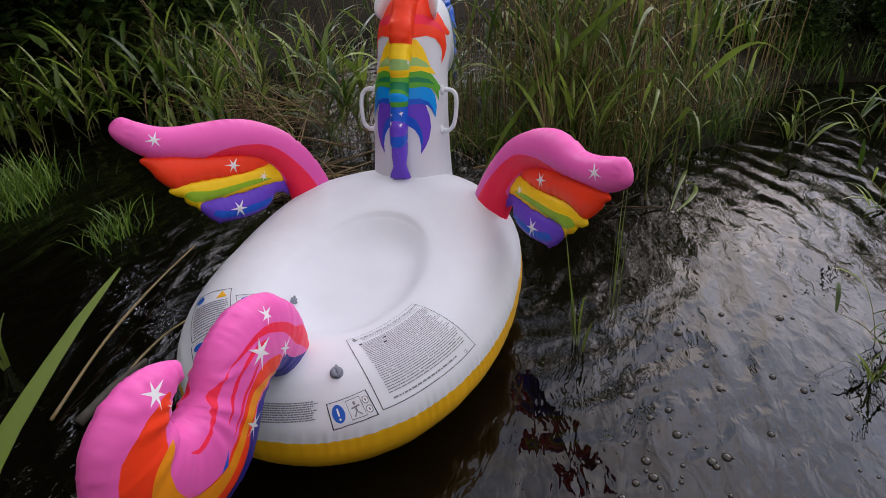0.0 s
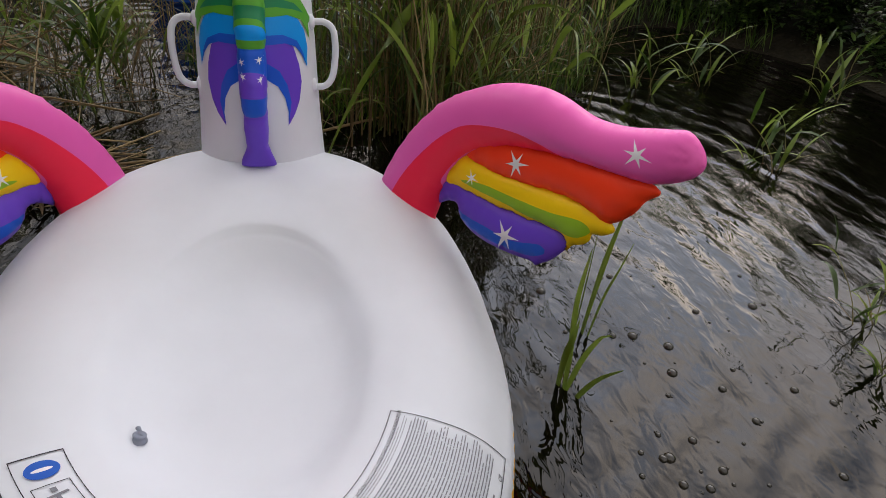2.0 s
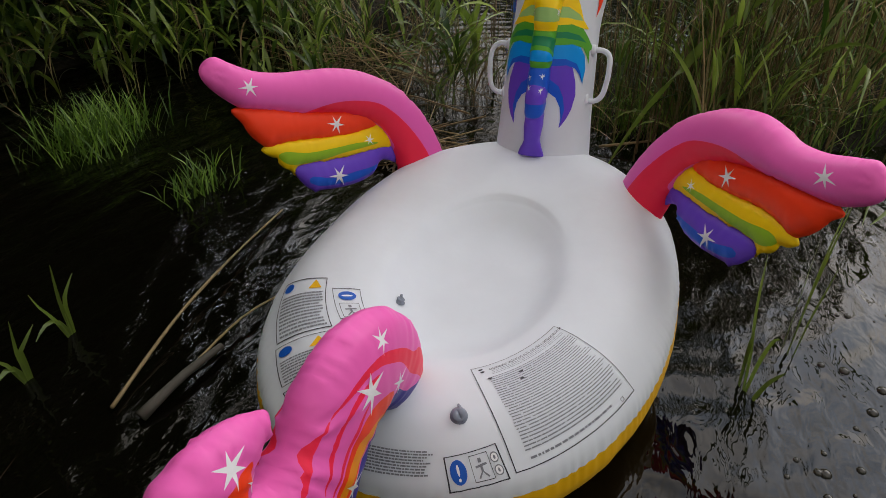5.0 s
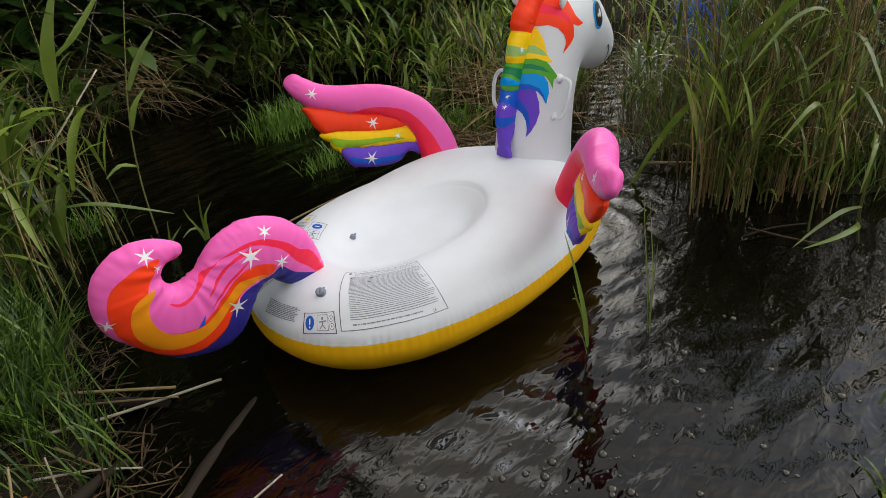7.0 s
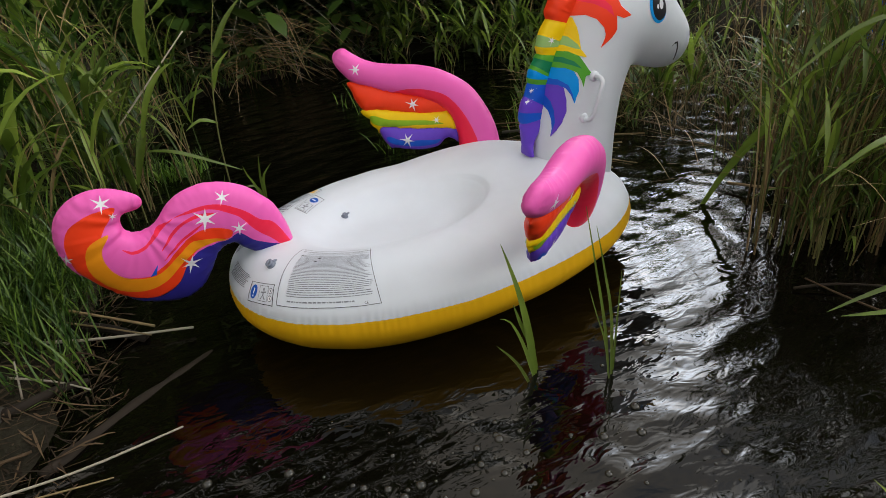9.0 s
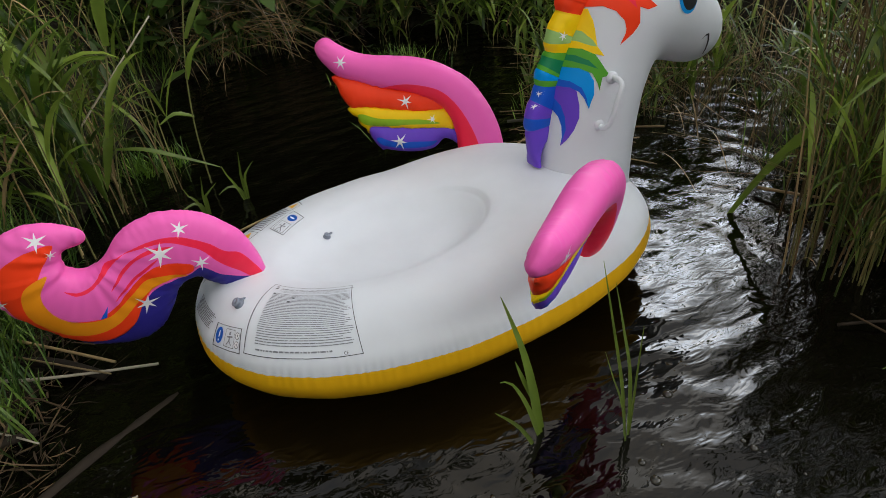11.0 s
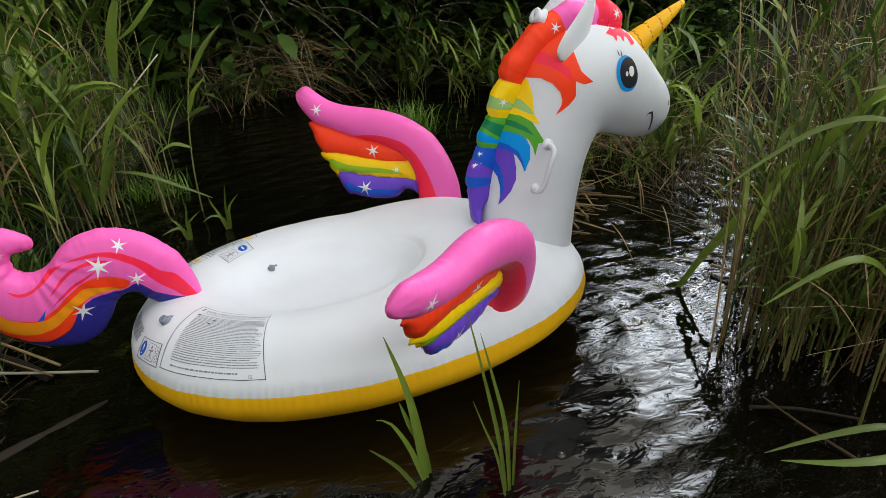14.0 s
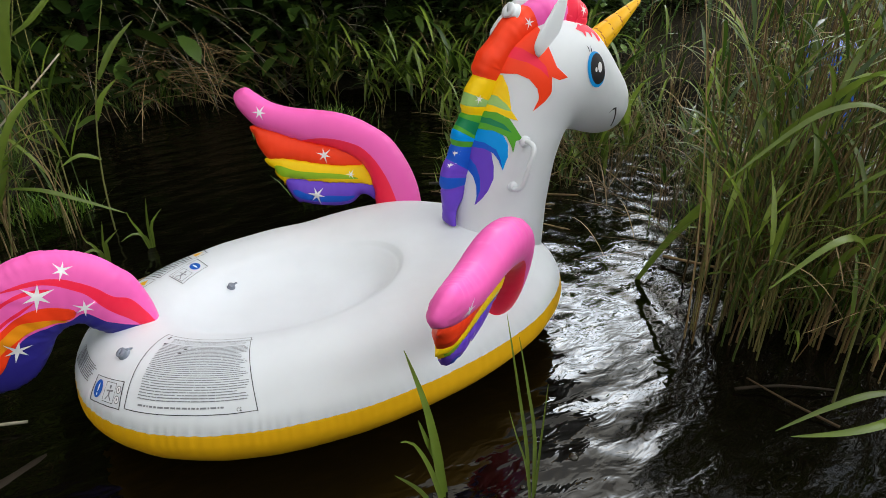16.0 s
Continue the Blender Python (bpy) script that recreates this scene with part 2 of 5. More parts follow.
def curve_through(points, step=0.008, closed=True):
    """A smooth line through control points (Catmull-Rom), about evenly spaced."""
    p = np.asarray(points, float)
    n = len(p)
    out = []
    for i in range(n if closed else n - 1):
        if closed:
            a, b, c, d = p[(i - 1) % n], p[i], p[(i + 1) % n], p[(i + 2) % n]
        else:
            a, b, c, d = p[max(i - 1, 0)], p[i], p[i + 1], p[min(i + 2, n - 1)]
        k = max(1, int(np.ceil(np.linalg.norm(c - b) / step)))
        for t in np.arange(k) / k:
            out.append(0.5 * (2 * b + (c - a) * t + (2 * a - 5 * b + 4 * c - d) * t * t + (3 * b - a - 3 * c + d) * t ** 3))
    if not closed:
        out.append(p[-1])
    return np.array(out)


def inside(poly, pts):
    poly, pts = np.asarray(poly, float), np.asarray(pts, float)
    x, y = pts[:, 0], pts[:, 1]
    hit = np.zeros(len(pts), bool)
    j = len(poly) - 1
    for i in range(len(poly)):
        (xi, yi), (xj, yj) = poly[i], poly[j]
        if yi != yj:
            hit ^= ((yi > y) != (yj > y)) & (x < (xj - xi) * (y - yi) / (yj - yi) + xi)
        j = i
    return hit


def edge_distance(poly, pts):
    poly, pts = np.asarray(poly, float), np.asarray(pts, float)
    best = np.full(len(pts), 1e9)
    for a, b in zip(poly, np.roll(poly, -1, axis=0)):
        ab = b - a
        t = np.clip(((pts - a) @ ab) / max(ab @ ab, 1e-12), 0, 1)
        best = np.minimum(best, np.linalg.norm(pts - a - t[:, None] * ab, axis=1))
    return best


def edge_length(poly, pts):
    """How far along the outline its place nearest to each point lies."""
    poly, pts = np.asarray(poly, float), np.asarray(pts, float)
    best, where, run = np.full(len(pts), 1e9), np.zeros(len(pts)), 0.0
    for a, b in zip(poly, np.roll(poly, -1, axis=0)):
        ab = b - a
        t = np.clip(((pts - a) @ ab) / max(ab @ ab, 1e-12), 0, 1)
        d = np.linalg.norm(pts - a - t[:, None] * ab, axis=1)
        where = np.where(d < best, run + t * np.linalg.norm(ab), where)
        best = np.minimum(best, d)
        run += np.linalg.norm(ab)
    return where


def triangulate(outline, regions, step):
    """Triangles inside an outline that keep to the edges of coloured regions, and each triangle's region (0: none)."""
    from mathutils.geometry import delaunay_2d_cdt
    pts, edges = [], []

    def ring(poly):
        k = len(pts)
        pts.extend(poly)
        edges.extend((k + i, k + (i + 1) % len(poly)) for i in range(len(poly)))
    ring([tuple(p) for p in outline])
    for poly, _ in regions:
        ring([tuple(p) for p in poly])
    lo, hi = outline.min(0), outline.max(0)
    gx, gy = np.meshgrid(np.arange(lo[0], hi[0], step), np.arange(lo[1], hi[1], step * 0.87))
    gx = gx + (np.arange(gx.shape[0]) % 2)[:, None] * step * 0.5
    g = np.stack([gx.ravel(), gy.ravel()], 1)
    g = g[inside(outline, g)]
    near = edge_distance(outline, g)
    for poly, _ in regions:
        near = np.minimum(near, edge_distance(poly, g))
    pts.extend(tuple(p) for p in g[near > step * 0.45])
    v, _, f, _, _, _ = delaunay_2d_cdt([Vector(p) for p in pts], edges, [], 0, 1e-5)
    v = np.array([tuple(p) for p in v])
    f = np.array([t for t in f if len(t) == 3])
    mid = v[f].mean(1)
    keep = inside(outline, mid)
    f, mid = f[keep], mid[keep]
    idx = np.zeros(len(f), int)
    for poly, m in regions:
        idx[inside(poly, mid)] = m
    return v, f, idx


def swell(outline, pts, cell=0.005, rounds=900):
    """How far a film glued along its outline bulges when blown up: a round tube where it is a strip."""
    lo, hi = outline.min(0) - 3 * cell, outline.max(0) + 3 * cell
    nx, ny = np.ceil((hi - lo) / cell).astype(int) + 1
    gx, gy = np.meshgrid(lo[0] + cell * np.arange(nx), lo[1] + cell * np.arange(ny), indexing="ij")
    mask = inside(outline, np.stack([gx.ravel(), gy.ravel()], 1)).reshape(nx, ny)
    phi = np.zeros((nx, ny))
    for _ in range(rounds):
        phi[1:-1, 1:-1] = 0.25 * (phi[2:, 1:-1] + phi[:-2, 1:-1] + phi[1:-1, 2:] + phi[1:-1, :-2] + cell * cell)
        phi *= mask
    q = (pts - lo) / cell
    i = np.clip(np.floor(q).astype(int), 0, [nx - 2, ny - 2])
    t = np.clip(q - i, 0, 1)
    i0, j0 = i[:, 0], i[:, 1]
    s = (phi[i0, j0] * (1 - t[:, 0]) * (1 - t[:, 1]) + phi[i0 + 1, j0] * t[:, 0] * (1 - t[:, 1])
         + phi[i0, j0 + 1] * (1 - t[:, 0]) * t[:, 1] + phi[i0 + 1, j0 + 1] * t[:, 0] * t[:, 1])
    return np.sqrt(np.maximum(2 * s, 0))


def pillow(name, outline, regions, mats, place, parent, fat=0.9, step=0.009, pucker=0.0, label="", limit=None, gathers=()):
    """A blown-up two-sided film panel. place(u, v, h) gives the point in the world."""
    v, f, idx = triangulate(outline, regions, step)
    h = swell(outline, v) * fat
    rim = edge_distance(outline, v)
    edge = rim < 1e-4
    h[edge] = 0
    # even the bulge out
    nb_sum, nb_n = np.zeros(len(v)), np.zeros(len(v))
    for _ in range(3):
        nb_sum[:] = 0
        nb_n[:] = 0
        for a, b in ((0, 1), (1, 2), (2, 0)):
            np.add.at(nb_sum, f[:, a], h[f[:, b]])
            np.add.at(nb_n, f[:, a], 1)
            np.add.at(nb_sum, f[:, b], h[f[:, a]])
            np.add.at(nb_n, f[:, b], 1)
        h = np.where(edge, 0, 0.5 * h + 0.5 * nb_sum / np.maximum(nb_n, 1))
    if limit is not None:
        cap = np.array([limit(*p) for p in v])
        h = cap * np.tanh(h / cap)
    if pucker:
        # gathers that run in from the welded seam
        s = edge_length(outline, v)
        ang = np.array([noise.noise(Vector((q * 42, 0, 3.0))) + 0.6 * noise.noise(Vector((q * 95, 0, 8.0))) for q in s])
        h = h + pucker * ang * np.exp(-rim / 0.022) * np.minimum(1, rim / 0.005) * ~edge
    for cu, cv, amp, r0, r1, folds in gathers:
        # folds that fan out from the hollow of a bend
        d, a = np.hypot(v[:, 0] - cu, v[:, 1] - cv), np.arctan2(v[:, 1] - cv, v[:, 0] - cu)
        w = np.clip((d - r0 * 0.6) / (r0 * 0.5), 0, 1) * np.clip((r1 - d) / (r1 - r0), 0, 1)
        wave = np.array([noise.noise(Vector((q * folds, 0.3, 11.0))) + 0.5 * math.sin(q * folds * 2.3 + 2 * math.sin(q * 5)) for q in a])
        h = np.maximum(h + amp * w * wave * ~edge * np.minimum(1, rim / 0.006), np.where(edge, 0, 0.001))
    n = len(v)
    used = np.zeros(n, bool)
    used[f.ravel()] = True
    back = np.where(edge, np.arange(n), np.arange(n) + n)
    verts = [place(p[0], p[1], hh) for p, hh in zip(v, h)] + [place(p[0], p[1], -hh) for p, hh in zip(v, h)]
    faces = [tuple(t) for t in f] + [(back[t[0]], back[t[2]], back[t[1]]) for t in f]
    # drop loose points
    ids = sorted({int(i) for t in faces for i in t})
    new_id = {i: k for k, i in enumerate(ids)}
    ob = mesh_object(name, [verts[i] for i in ids], [tuple(new_id[int(i)] for i in t) for t in faces], mats, np.concatenate([idx, idx]), parent, label)
    bm = bmesh.new()
    bm.from_mesh(ob.data)
    bmesh.ops.recalc_face_normals(bm, faces=bm.faces)
    bm.to_mesh(ob.data)
    bm.free()
    return ob


def star(cx, cy, r, turn=0.2, points=6):
    out = []
    for i in range(points * 2):
        a = turn + math.pi * i / points
        rr = (r if i % 4 == 0 else r * 0.8) if i % 2 == 0 else r * 0.24
        out.append((cx + rr * math.cos(a), cy + rr * math.sin(a)))
    return np.array(out)


def oval(cx, cy, a, b, turn=0.0, n=28):
    t = np.arange(n) * 2 * np.pi / n
    x, y = a * np.cos(t), b * np.sin(t)
    return np.stack([cx + x * math.cos(turn) - y * math.sin(turn), cy + x * math.sin(turn) + y * math.cos(turn)], 1)


def surface_net(F, origin, h):
    """A closed quad mesh of the zero surface of a distance field on a grid (inside negative)."""
    s = F < 0
    nx, ny, nz = (n - 1 for n in F.shape)
    acc, cnt = np.zeros((nx, ny, nz, 3)), np.zeros((nx, ny, nz))
    base = np.stack(np.meshgrid(np.arange(nx), np.arange(ny), np.arange(nz), indexing="ij"), -1).astype(float)
    for ax in range(3):
        for o1 in (0, 1):
            for o2 in (0, 1):
                o = [0, 0, 0]
                others = [k for k in range(3) if k != ax]
                o[others[0]], o[others[1]] = o1, o2
                e = list(o)
                e[ax] = 1
                A = F[o[0]:o[0] + nx, o[1]:o[1] + ny, o[2]:o[2] + nz]
                B = F[e[0]:e[0] + nx, e[1]:e[1] + ny, e[2]:e[2] + nz]
                cross = (A < 0) != (B < 0)
                t = np.where(cross, A / np.where(cross, A - B, 1), 0)
                p = base + np.array(o)
                p[..., ax] += t
                acc += np.where(cross[..., None], p, 0)
                cnt += cross
    on = cnt > 0
    ids = np.full(on.shape, -1)
    ids[on] = np.arange(on.sum())
    verts = acc[on] / cnt[on][:, None] * h + np.array(origin)
    faces = []
    for ax in range(3):
        b, c = (ax + 1) % 3, (ax + 2) % 3
        lo = [slice(None)] * 3
        hi = [slice(None)] * 3
        lo[ax], hi[ax] = slice(0, -1), slice(1, None)
        flip = s[tuple(lo)] != s[tuple(hi)]
        for i in np.argwhere(flip):
            if i[b] == 0 or i[c] == 0 or i[b] >= ids.shape[b] or i[c] >= ids.shape[c]:
                continue
            q = []
            for db, dc in ((-1, -1), (0, -1), (0, 0), (-1, 0)):
                k = i.copy()
                k[b] += db
                k[c] += dc
                q.append(ids[tuple(k)])
            faces.append(q if s[tuple(i)] else q[::-1])
    return verts, faces


def blend(a, b, k):
    """Smooth union of two distance fields."""
    t = np.clip(0.5 + 0.5 * (b - a) / k, 0, 1)
    return b * (1 - t) + a * t - k * t * (1 - t)


def tube(points, radii, sides=8, cap=True):
    """Vertices and faces of a round tube along points."""
    pts = [Vector(p) for p in points]
    verts, faces = [], []
    side = None
    for i, p in enumerate(pts):
        d = (pts[min(i + 1, len(pts) - 1)] - pts[max(i - 1, 0)]).normalized()
        if side is None:
            side = d.orthogonal().normalized()
        side = (side - d * side.dot(d)).normalized()
        up = d.cross(side)
        for j in range(sides):
            a = 2 * math.pi * j / sides
            verts.append(p + (side * math.cos(a) + up * math.sin(a)) * radii[i])
    for i in range(len(pts) - 1):
        for j in range(sides):
            k = (j + 1) % sides
            faces.append((i * sides + j, i * sides + k, (i + 1) * sides + k, (i + 1) * sides + j))
    if cap:
        faces.append(tuple(range(sides))[::-1])
        faces.append(tuple(range((len(pts) - 1) * sides, len(pts) * sides)))
    return verts, faces


def bvh_of(ob):
    from mathutils.bvhtree import BVHTree
    me = ob.data
    return BVHTree.FromPolygons([v.co.copy() for v in me.vertices], [tuple(p.vertices) for p in me.polygons])


# ---------------------------------------------------------------- ground and water
def smooth(t):
    t = np.clip(t, 0, 1)
    return t * t * (3 - 2 * t)


def land(x, y):
    """How far a place lies inside the banks, in metres (negative: in the stream)."""
    x, y = np.asarray(x, float), np.asarray(y, float)
    yb = 1.05 + 2.05 * smooth((x + 0.95) / 0.6) + 0.12 * np.sin(2.3 * x) + 0.06 * np.sin(6.1 * x + 1)
    left = y - yb
    rear = -0.92 - x + 0.10 * np.sin(3.1 * y) + 0.05 * np.sin(8 * y + 2) + 0.03 * np.sin(21 * y + 3 * x) - 0.5 * smooth((-0.45 - y) / 0.5)
    ahead = x - (3.0 + 0.25 * np.sin(1.7 * y) + 2.6 * smooth((2.2 - y) / 0.8) * smooth((y + 1.7) / 0.6))
    near = (-1.95 - y) - 0.8 * np.maximum(0, np.minimum(x, 1.8) - 0.5) + 0.5 * smooth((x - 2.2) / 1.0) - 0.5 * np.maximum(0, -x - 0.7)
    islet = 0.40 * (1 - np.hypot((x - 2.28 - 0.35 * smooth((-0.9 - y) / 0.7)) / 0.70, (y + 0.62) / 1.0)) + 0.03 * np.sin(11 * x + 5 * y)
    return np.maximum(np.maximum(np.maximum(left, rear), np.maximum(ahead, near)), islet)


def ground_height(x, y):
    s = land(x, y)
    flat = smooth((0.75 - y) / 0.4) * smooth((-0.6 - x) / 0.2)          # the trodden corner behind the float lies low
    high = 0.10 * smooth(s / 0.25) + 0.55 * smooth((s - 0.1) / 1.8)
    low = 0.035 * smooth(s / 0.3) + 0.22 * smooth((s - 0.5) / 2.0)
    rise = np.where(s > 0, high * (1 - flat) + low * flat, 0.35 * np.maximum(s, -1.2))
    return rise + 0.02 * np.sin(9 * x + 4 * y) * np.sin(7 * y - 2 * x) * (s > -0.3)


def build_ground():
    inner = np.arange(-5, 5.01, 0.1)
    outer = 5 * 1.35 ** np.arange(1, 17)
    c = np.concatenate([-outer[::-1], inner, outer])
    gx, gy = np.meshgrid(c, c, indexing="ij")
    gz = ground_height(gx, gy)
    n = len(c)
    verts = np.stack([gx.ravel(), gy.ravel(), gz.ravel()], 1)
    faces = [(i * n + j, (i + 1) * n + j, (i + 1) * n + j + 1, i * n + j + 1) for i in range(n - 1) for j in range(n - 1)]
    tagged(mesh_object("ground", verts, faces, SOIL), "dark wet soil banks of a narrow stream", "ground", kind="structure")
    m = 7.0
    k = 60
    w = np.linspace(-m, m, k)
    verts = [(a, b, 0) for a in w for b in w]
    faces = [(i * k + j, (i + 1) * k + j, (i + 1) * k + j + 1, i * k + j + 1) for i in range(k - 1) for j in range(k - 1)]
    tagged(mesh_object("water", verts, faces, WATER), "dark rippled stream water reflecting a cloudy sky", "water", kind="structure")


build_ground()

# ---------------------------------------------------------------- the inflatable unicorn float
unicorn = tagged(new("pool_float"), "white inflatable unicorn float with rainbow wings on dark water", "pool float")

HULL_C, HULL_Y, HULL_A, HULL_B, HULL_P = 0.226, 0.015, 0.677, 0.460, 2.2      # plan of the hull
SHEER = 0.042                                                  # how much higher the shoulders stand than the stern
SEAT_C, SEAT_A, SEAT_B = 0.083, 0.322, 0.202                   # plan of the seat's rim


def reach(cx, th, x0, a, b, p):
    """Distance from (cx, 0) at angle th to the superellipse round (x0, 0)."""
    lo, hi = 0.0, 2.0
    for _ in range(40):
        m = (lo + hi) / 2
        x, y = cx + m * math.cos(th) - x0, m * math.sin(th) - HULL_Y
        lo, hi = (m, hi) if abs(x / a) ** p + abs(y / (b if y > 0 else b - 0.014)) ** p < 1 else (lo, m)
    return lo


# outside to inside: share of the way from seat rim (0) to outer edge (1), height
TOP_PROFILE = [(0.984, 0.163), (0.960, 0.181), (0.92, 0.197), (0.84, 0.217), (0.73, 0.241), (0.58, 0.262), (0.40, 0.274), (0.22, 0.277), (0.06, 0.272),
               (-0.06, 0.263), (-0.15, 0.248), (-0.26, 0.229), (-0.38, 0.216), (-0.54, 0.208), (-0.80, 0.204), (-0.97, 0.203)]
BASE_PROFILE = [(0.984, 0.163), (1.0, 0.138), (0.98, 0.110), (0.90, 0.080), (0.79, 0.053), (0.635, 0.024), (0.44, -0.004), (0.0, -0.03)]


def hull_sheet(name, profile, mat, label, pleat):
    prof = curve_through(profile, 0.03, closed=False)
    n = 720
    verts, faces = [], []
    for i in range(n):
        th = 2 * math.pi * i / n
        r_out = reach(SEAT_C, th, HULL_C, HULL_A, HULL_B, HULL_P)
        r_in = 1 / math.sqrt((math.cos(th) / SEAT_A) ** 2 + (math.sin(th) / SEAT_B) ** 2)
        for f, z in prof:
            r = r_in + f * (r_out - r_in) if f >= 0 else r_in * (1 + f)
            w = math.exp(-abs(z - 0.163) / 0.020) * max(0.0, f) * (0.45 + 0.55 * float(smooth((0.25 - math.cos(th)) / 1.0)))
            g = noise.noise(Vector((i * 0.45, z * 6, 1.0))) + 0.7 * math.sin(i * 1.05 + 2 * math.sin(i * 0.13))
            r -= pleat * w * (1 + g)
            r += 0.0016 * noise.noise(Vector((math.cos(th) * 13, math.sin(th) * 13, z * 4))) * max(0.0, f) * float(smooth((0.235 - z) / 0.05))
            z2 = z + 0.0018 * noise.noise(Vector((r * math.cos(th) * 9, r * math.sin(th) * 9, 5.0)))
            x = SEAT_C + r * math.cos(th)
            z2 += SHEER * float(smooth((x - 0.22) / 0.36)) * max(0.0, min(1.0, (z - 0.15) / 0.12)) * (f > -0.05 or 0.6)
            z2 += 0.009 * float(smooth((x - 0.05) / 0.35)) * math.exp(-abs(z - 0.163) / 0.05)      # the seam climbs towards the bow
            verts.append((x, r * math.sin(th), z2))
    m = len(prof)
    for i in range(n):
        k = (i + 1) % n
        for j in range(m - 1):
            faces.append((i * m + j, k * m + j, k * m + j + 1, i * m + j + 1))
    verts.append((SEAT_C, 0, prof[-1][1]))
    c = len(verts) - 1
    if prof[-1][1] < 0.22:
        faces += [(i * m + m - 1, ((i + 1) % n) * m + m - 1, c) for i in range(n)]
    ob = mesh_object(name, verts, faces, mat, parent=unicorn, label=label)
    bm = bmesh.new()
    bm.from_mesh(ob.data)
    bmesh.ops.recalc_face_normals(bm, faces=bm.faces)
    bm.to_mesh(ob.data)
    bm.free()
    return ob


hull = hull_sheet("hull", TOP_PROFILE, WHITE, "white vinyl ring with a sunken seat", 0.0014)
hull_sheet("underside", BASE_PROFILE, YELLOW_BASE, "yellow vinyl underside", 0.0014)
hull_bvh = bvh_of(hull)


def on_hull(x, y, lift=0.0012):
    p, nrm, _, _ = hull_bvh.ray_cast(Vector((x, y, 1.0)), Vector((0, 0, -1)))
    if p is None:
        q, nrm, _, _ = hull_bvh.find_nearest(Vector((x, y, 0.2)))
        p = q
    if nrm.z < 0:
        nrm = -nrm
    return p + nrm * lift


# --- neck and head
AXIS = [(0.715, 0.15, 0.160), (0.728, 0.26, 0.153), (0.740, 0.36, 0.149), (0.752, 0.44, 0.150), (0.768, 0.52, 0.152), (0.80, 0.60, 0.152), (0.845, 0.69, 0.157)]


def build_head():
    h = 0.0085
    lo, hi = np.array((0.50, -0.2, 0.10)), np.array((1.28, 0.2, 0.95))
    n = np.ceil((hi - lo) / h).astype(int)
    x, y, z = np.meshgrid(*(lo[k] + h * np.arange(n[k]) for k in range(3)), indexing="ij")
    F = None
    ax = curve_through([(a, b) for a, b, _ in AXIS], 0.02, closed=False)
    zs, rs = np.array([b for _, b, _ in AXIS]), np.array([r for _, _, r in AXIS])
    for cx, cz in ax:
        r = np.interp(cz, zs, rs)
        d = np.sqrt((x - cx) ** 2 + (y / np.interp(cz, [.2, .35, .55, .7], [.92, .88, .80, .74])) ** 2 + (z - cz) ** 2) - r
        F = d if F is None else np.minimum(F, d)
    balls = ((0.880, 0.720, 0.152, 0.74), (0.960, 0.715, 0.140, 0.76), (1.040, 0.655, 0.122, 0.78), (1.116, 0.605, 0.094, 0.84))
    for cx, cz, r, sq in balls:
        F = blend(F, np.sqrt((x - cx) ** 2 + (y / sq) ** 2 + (z - cz) ** 2) - r, 0.045)
    verts, faces = surface_net(F, lo, h)
    ob = mesh_object("neck_and_head", verts, faces, WHITE, parent=unicorn, label="white vinyl neck and horse head")
    bm = bmesh.new()
    bm.from_mesh(ob.data)
    for _ in range(3):
        bmesh.ops.smooth_vert(bm, verts=bm.verts, factor=0.5, use_axis_x=True, use_axis_y=True, use_axis_z=True)
    bmesh.ops.recalc_face_normals(bm, faces=bm.faces)
    bm.to_mesh(ob.data)
    bm.free()
    return ob


head = build_head()
head_bvh = bvh_of(head)


def neck_axis(z):
    return float(np.interp(z, [b for _, b, _ in AXIS] + [0.9], [a for a, _, _ in AXIS] + [0.86]))


def on_neck(angle, z, side, lift=0.0015):
    """A place on the neck: degrees round from its back, height, side."""
    a = radians(angle)
    d = Vector((-math.cos(a), side * math.sin(a), 0))
    c = Vector((neck_axis(z), 0, z))
    p, nrm, _, _ = head_bvh.ray_cast(c + d * 0.5, -d)
    if p is None:
        return c + d * 0.1
    return p + d * lift


def on_face(x, z, side, lift=0.0015):
    p, nrm, _, _ = head_bvh.ray_cast(Vector((x, side * 0.4, z)), Vector((0, -side, 0)))
    return p + Vector((0, side * lift, 0)) if p is not None else Vector((x, side * 0.05, z))


def print_patch(name, outline, regions, mats, place, parent, step=0.01, label=""):
    v, f, idx = triangulate(outline, regions, step)
    ids = sorted(set(f.ravel().tolist()))
    new_id = {i: k for k, i in enumerate(ids)}
    return mesh_object(name, [place(*v[i]) for i in ids], [tuple(new_id[i] for i in t) for t in f.tolist()], mats, idx, parent, label)


def flank(name, outline, regions, mats, side, lift, wide=1.0):
    """A printed lock of the mane on one side of the neck; angles are scaled to metres while cutting."""
    k = 0.0024
    sc = lambda poly: np.array([(a * k, z) for a, z in poly])
    smooth_sc = sc(outline)
    regs = [(sc(p), m) for p, m in regions]
    print_patch(name, smooth_sc, regs, mats, lambda u, z: on_neck(u / k * wide, z, side, lift), unicorn, 0.008)


def densify(points, n=6):
    """Points along straight pieces between corners, softened where three lie in a gentle bend."""
    out = []
    for (a, b), (c, d) in zip(points, points[1:] + points[:1]):
        out += [(a + (c - a) * t / n, b + (d - b) * t / n) for t in range(n)]
    return out


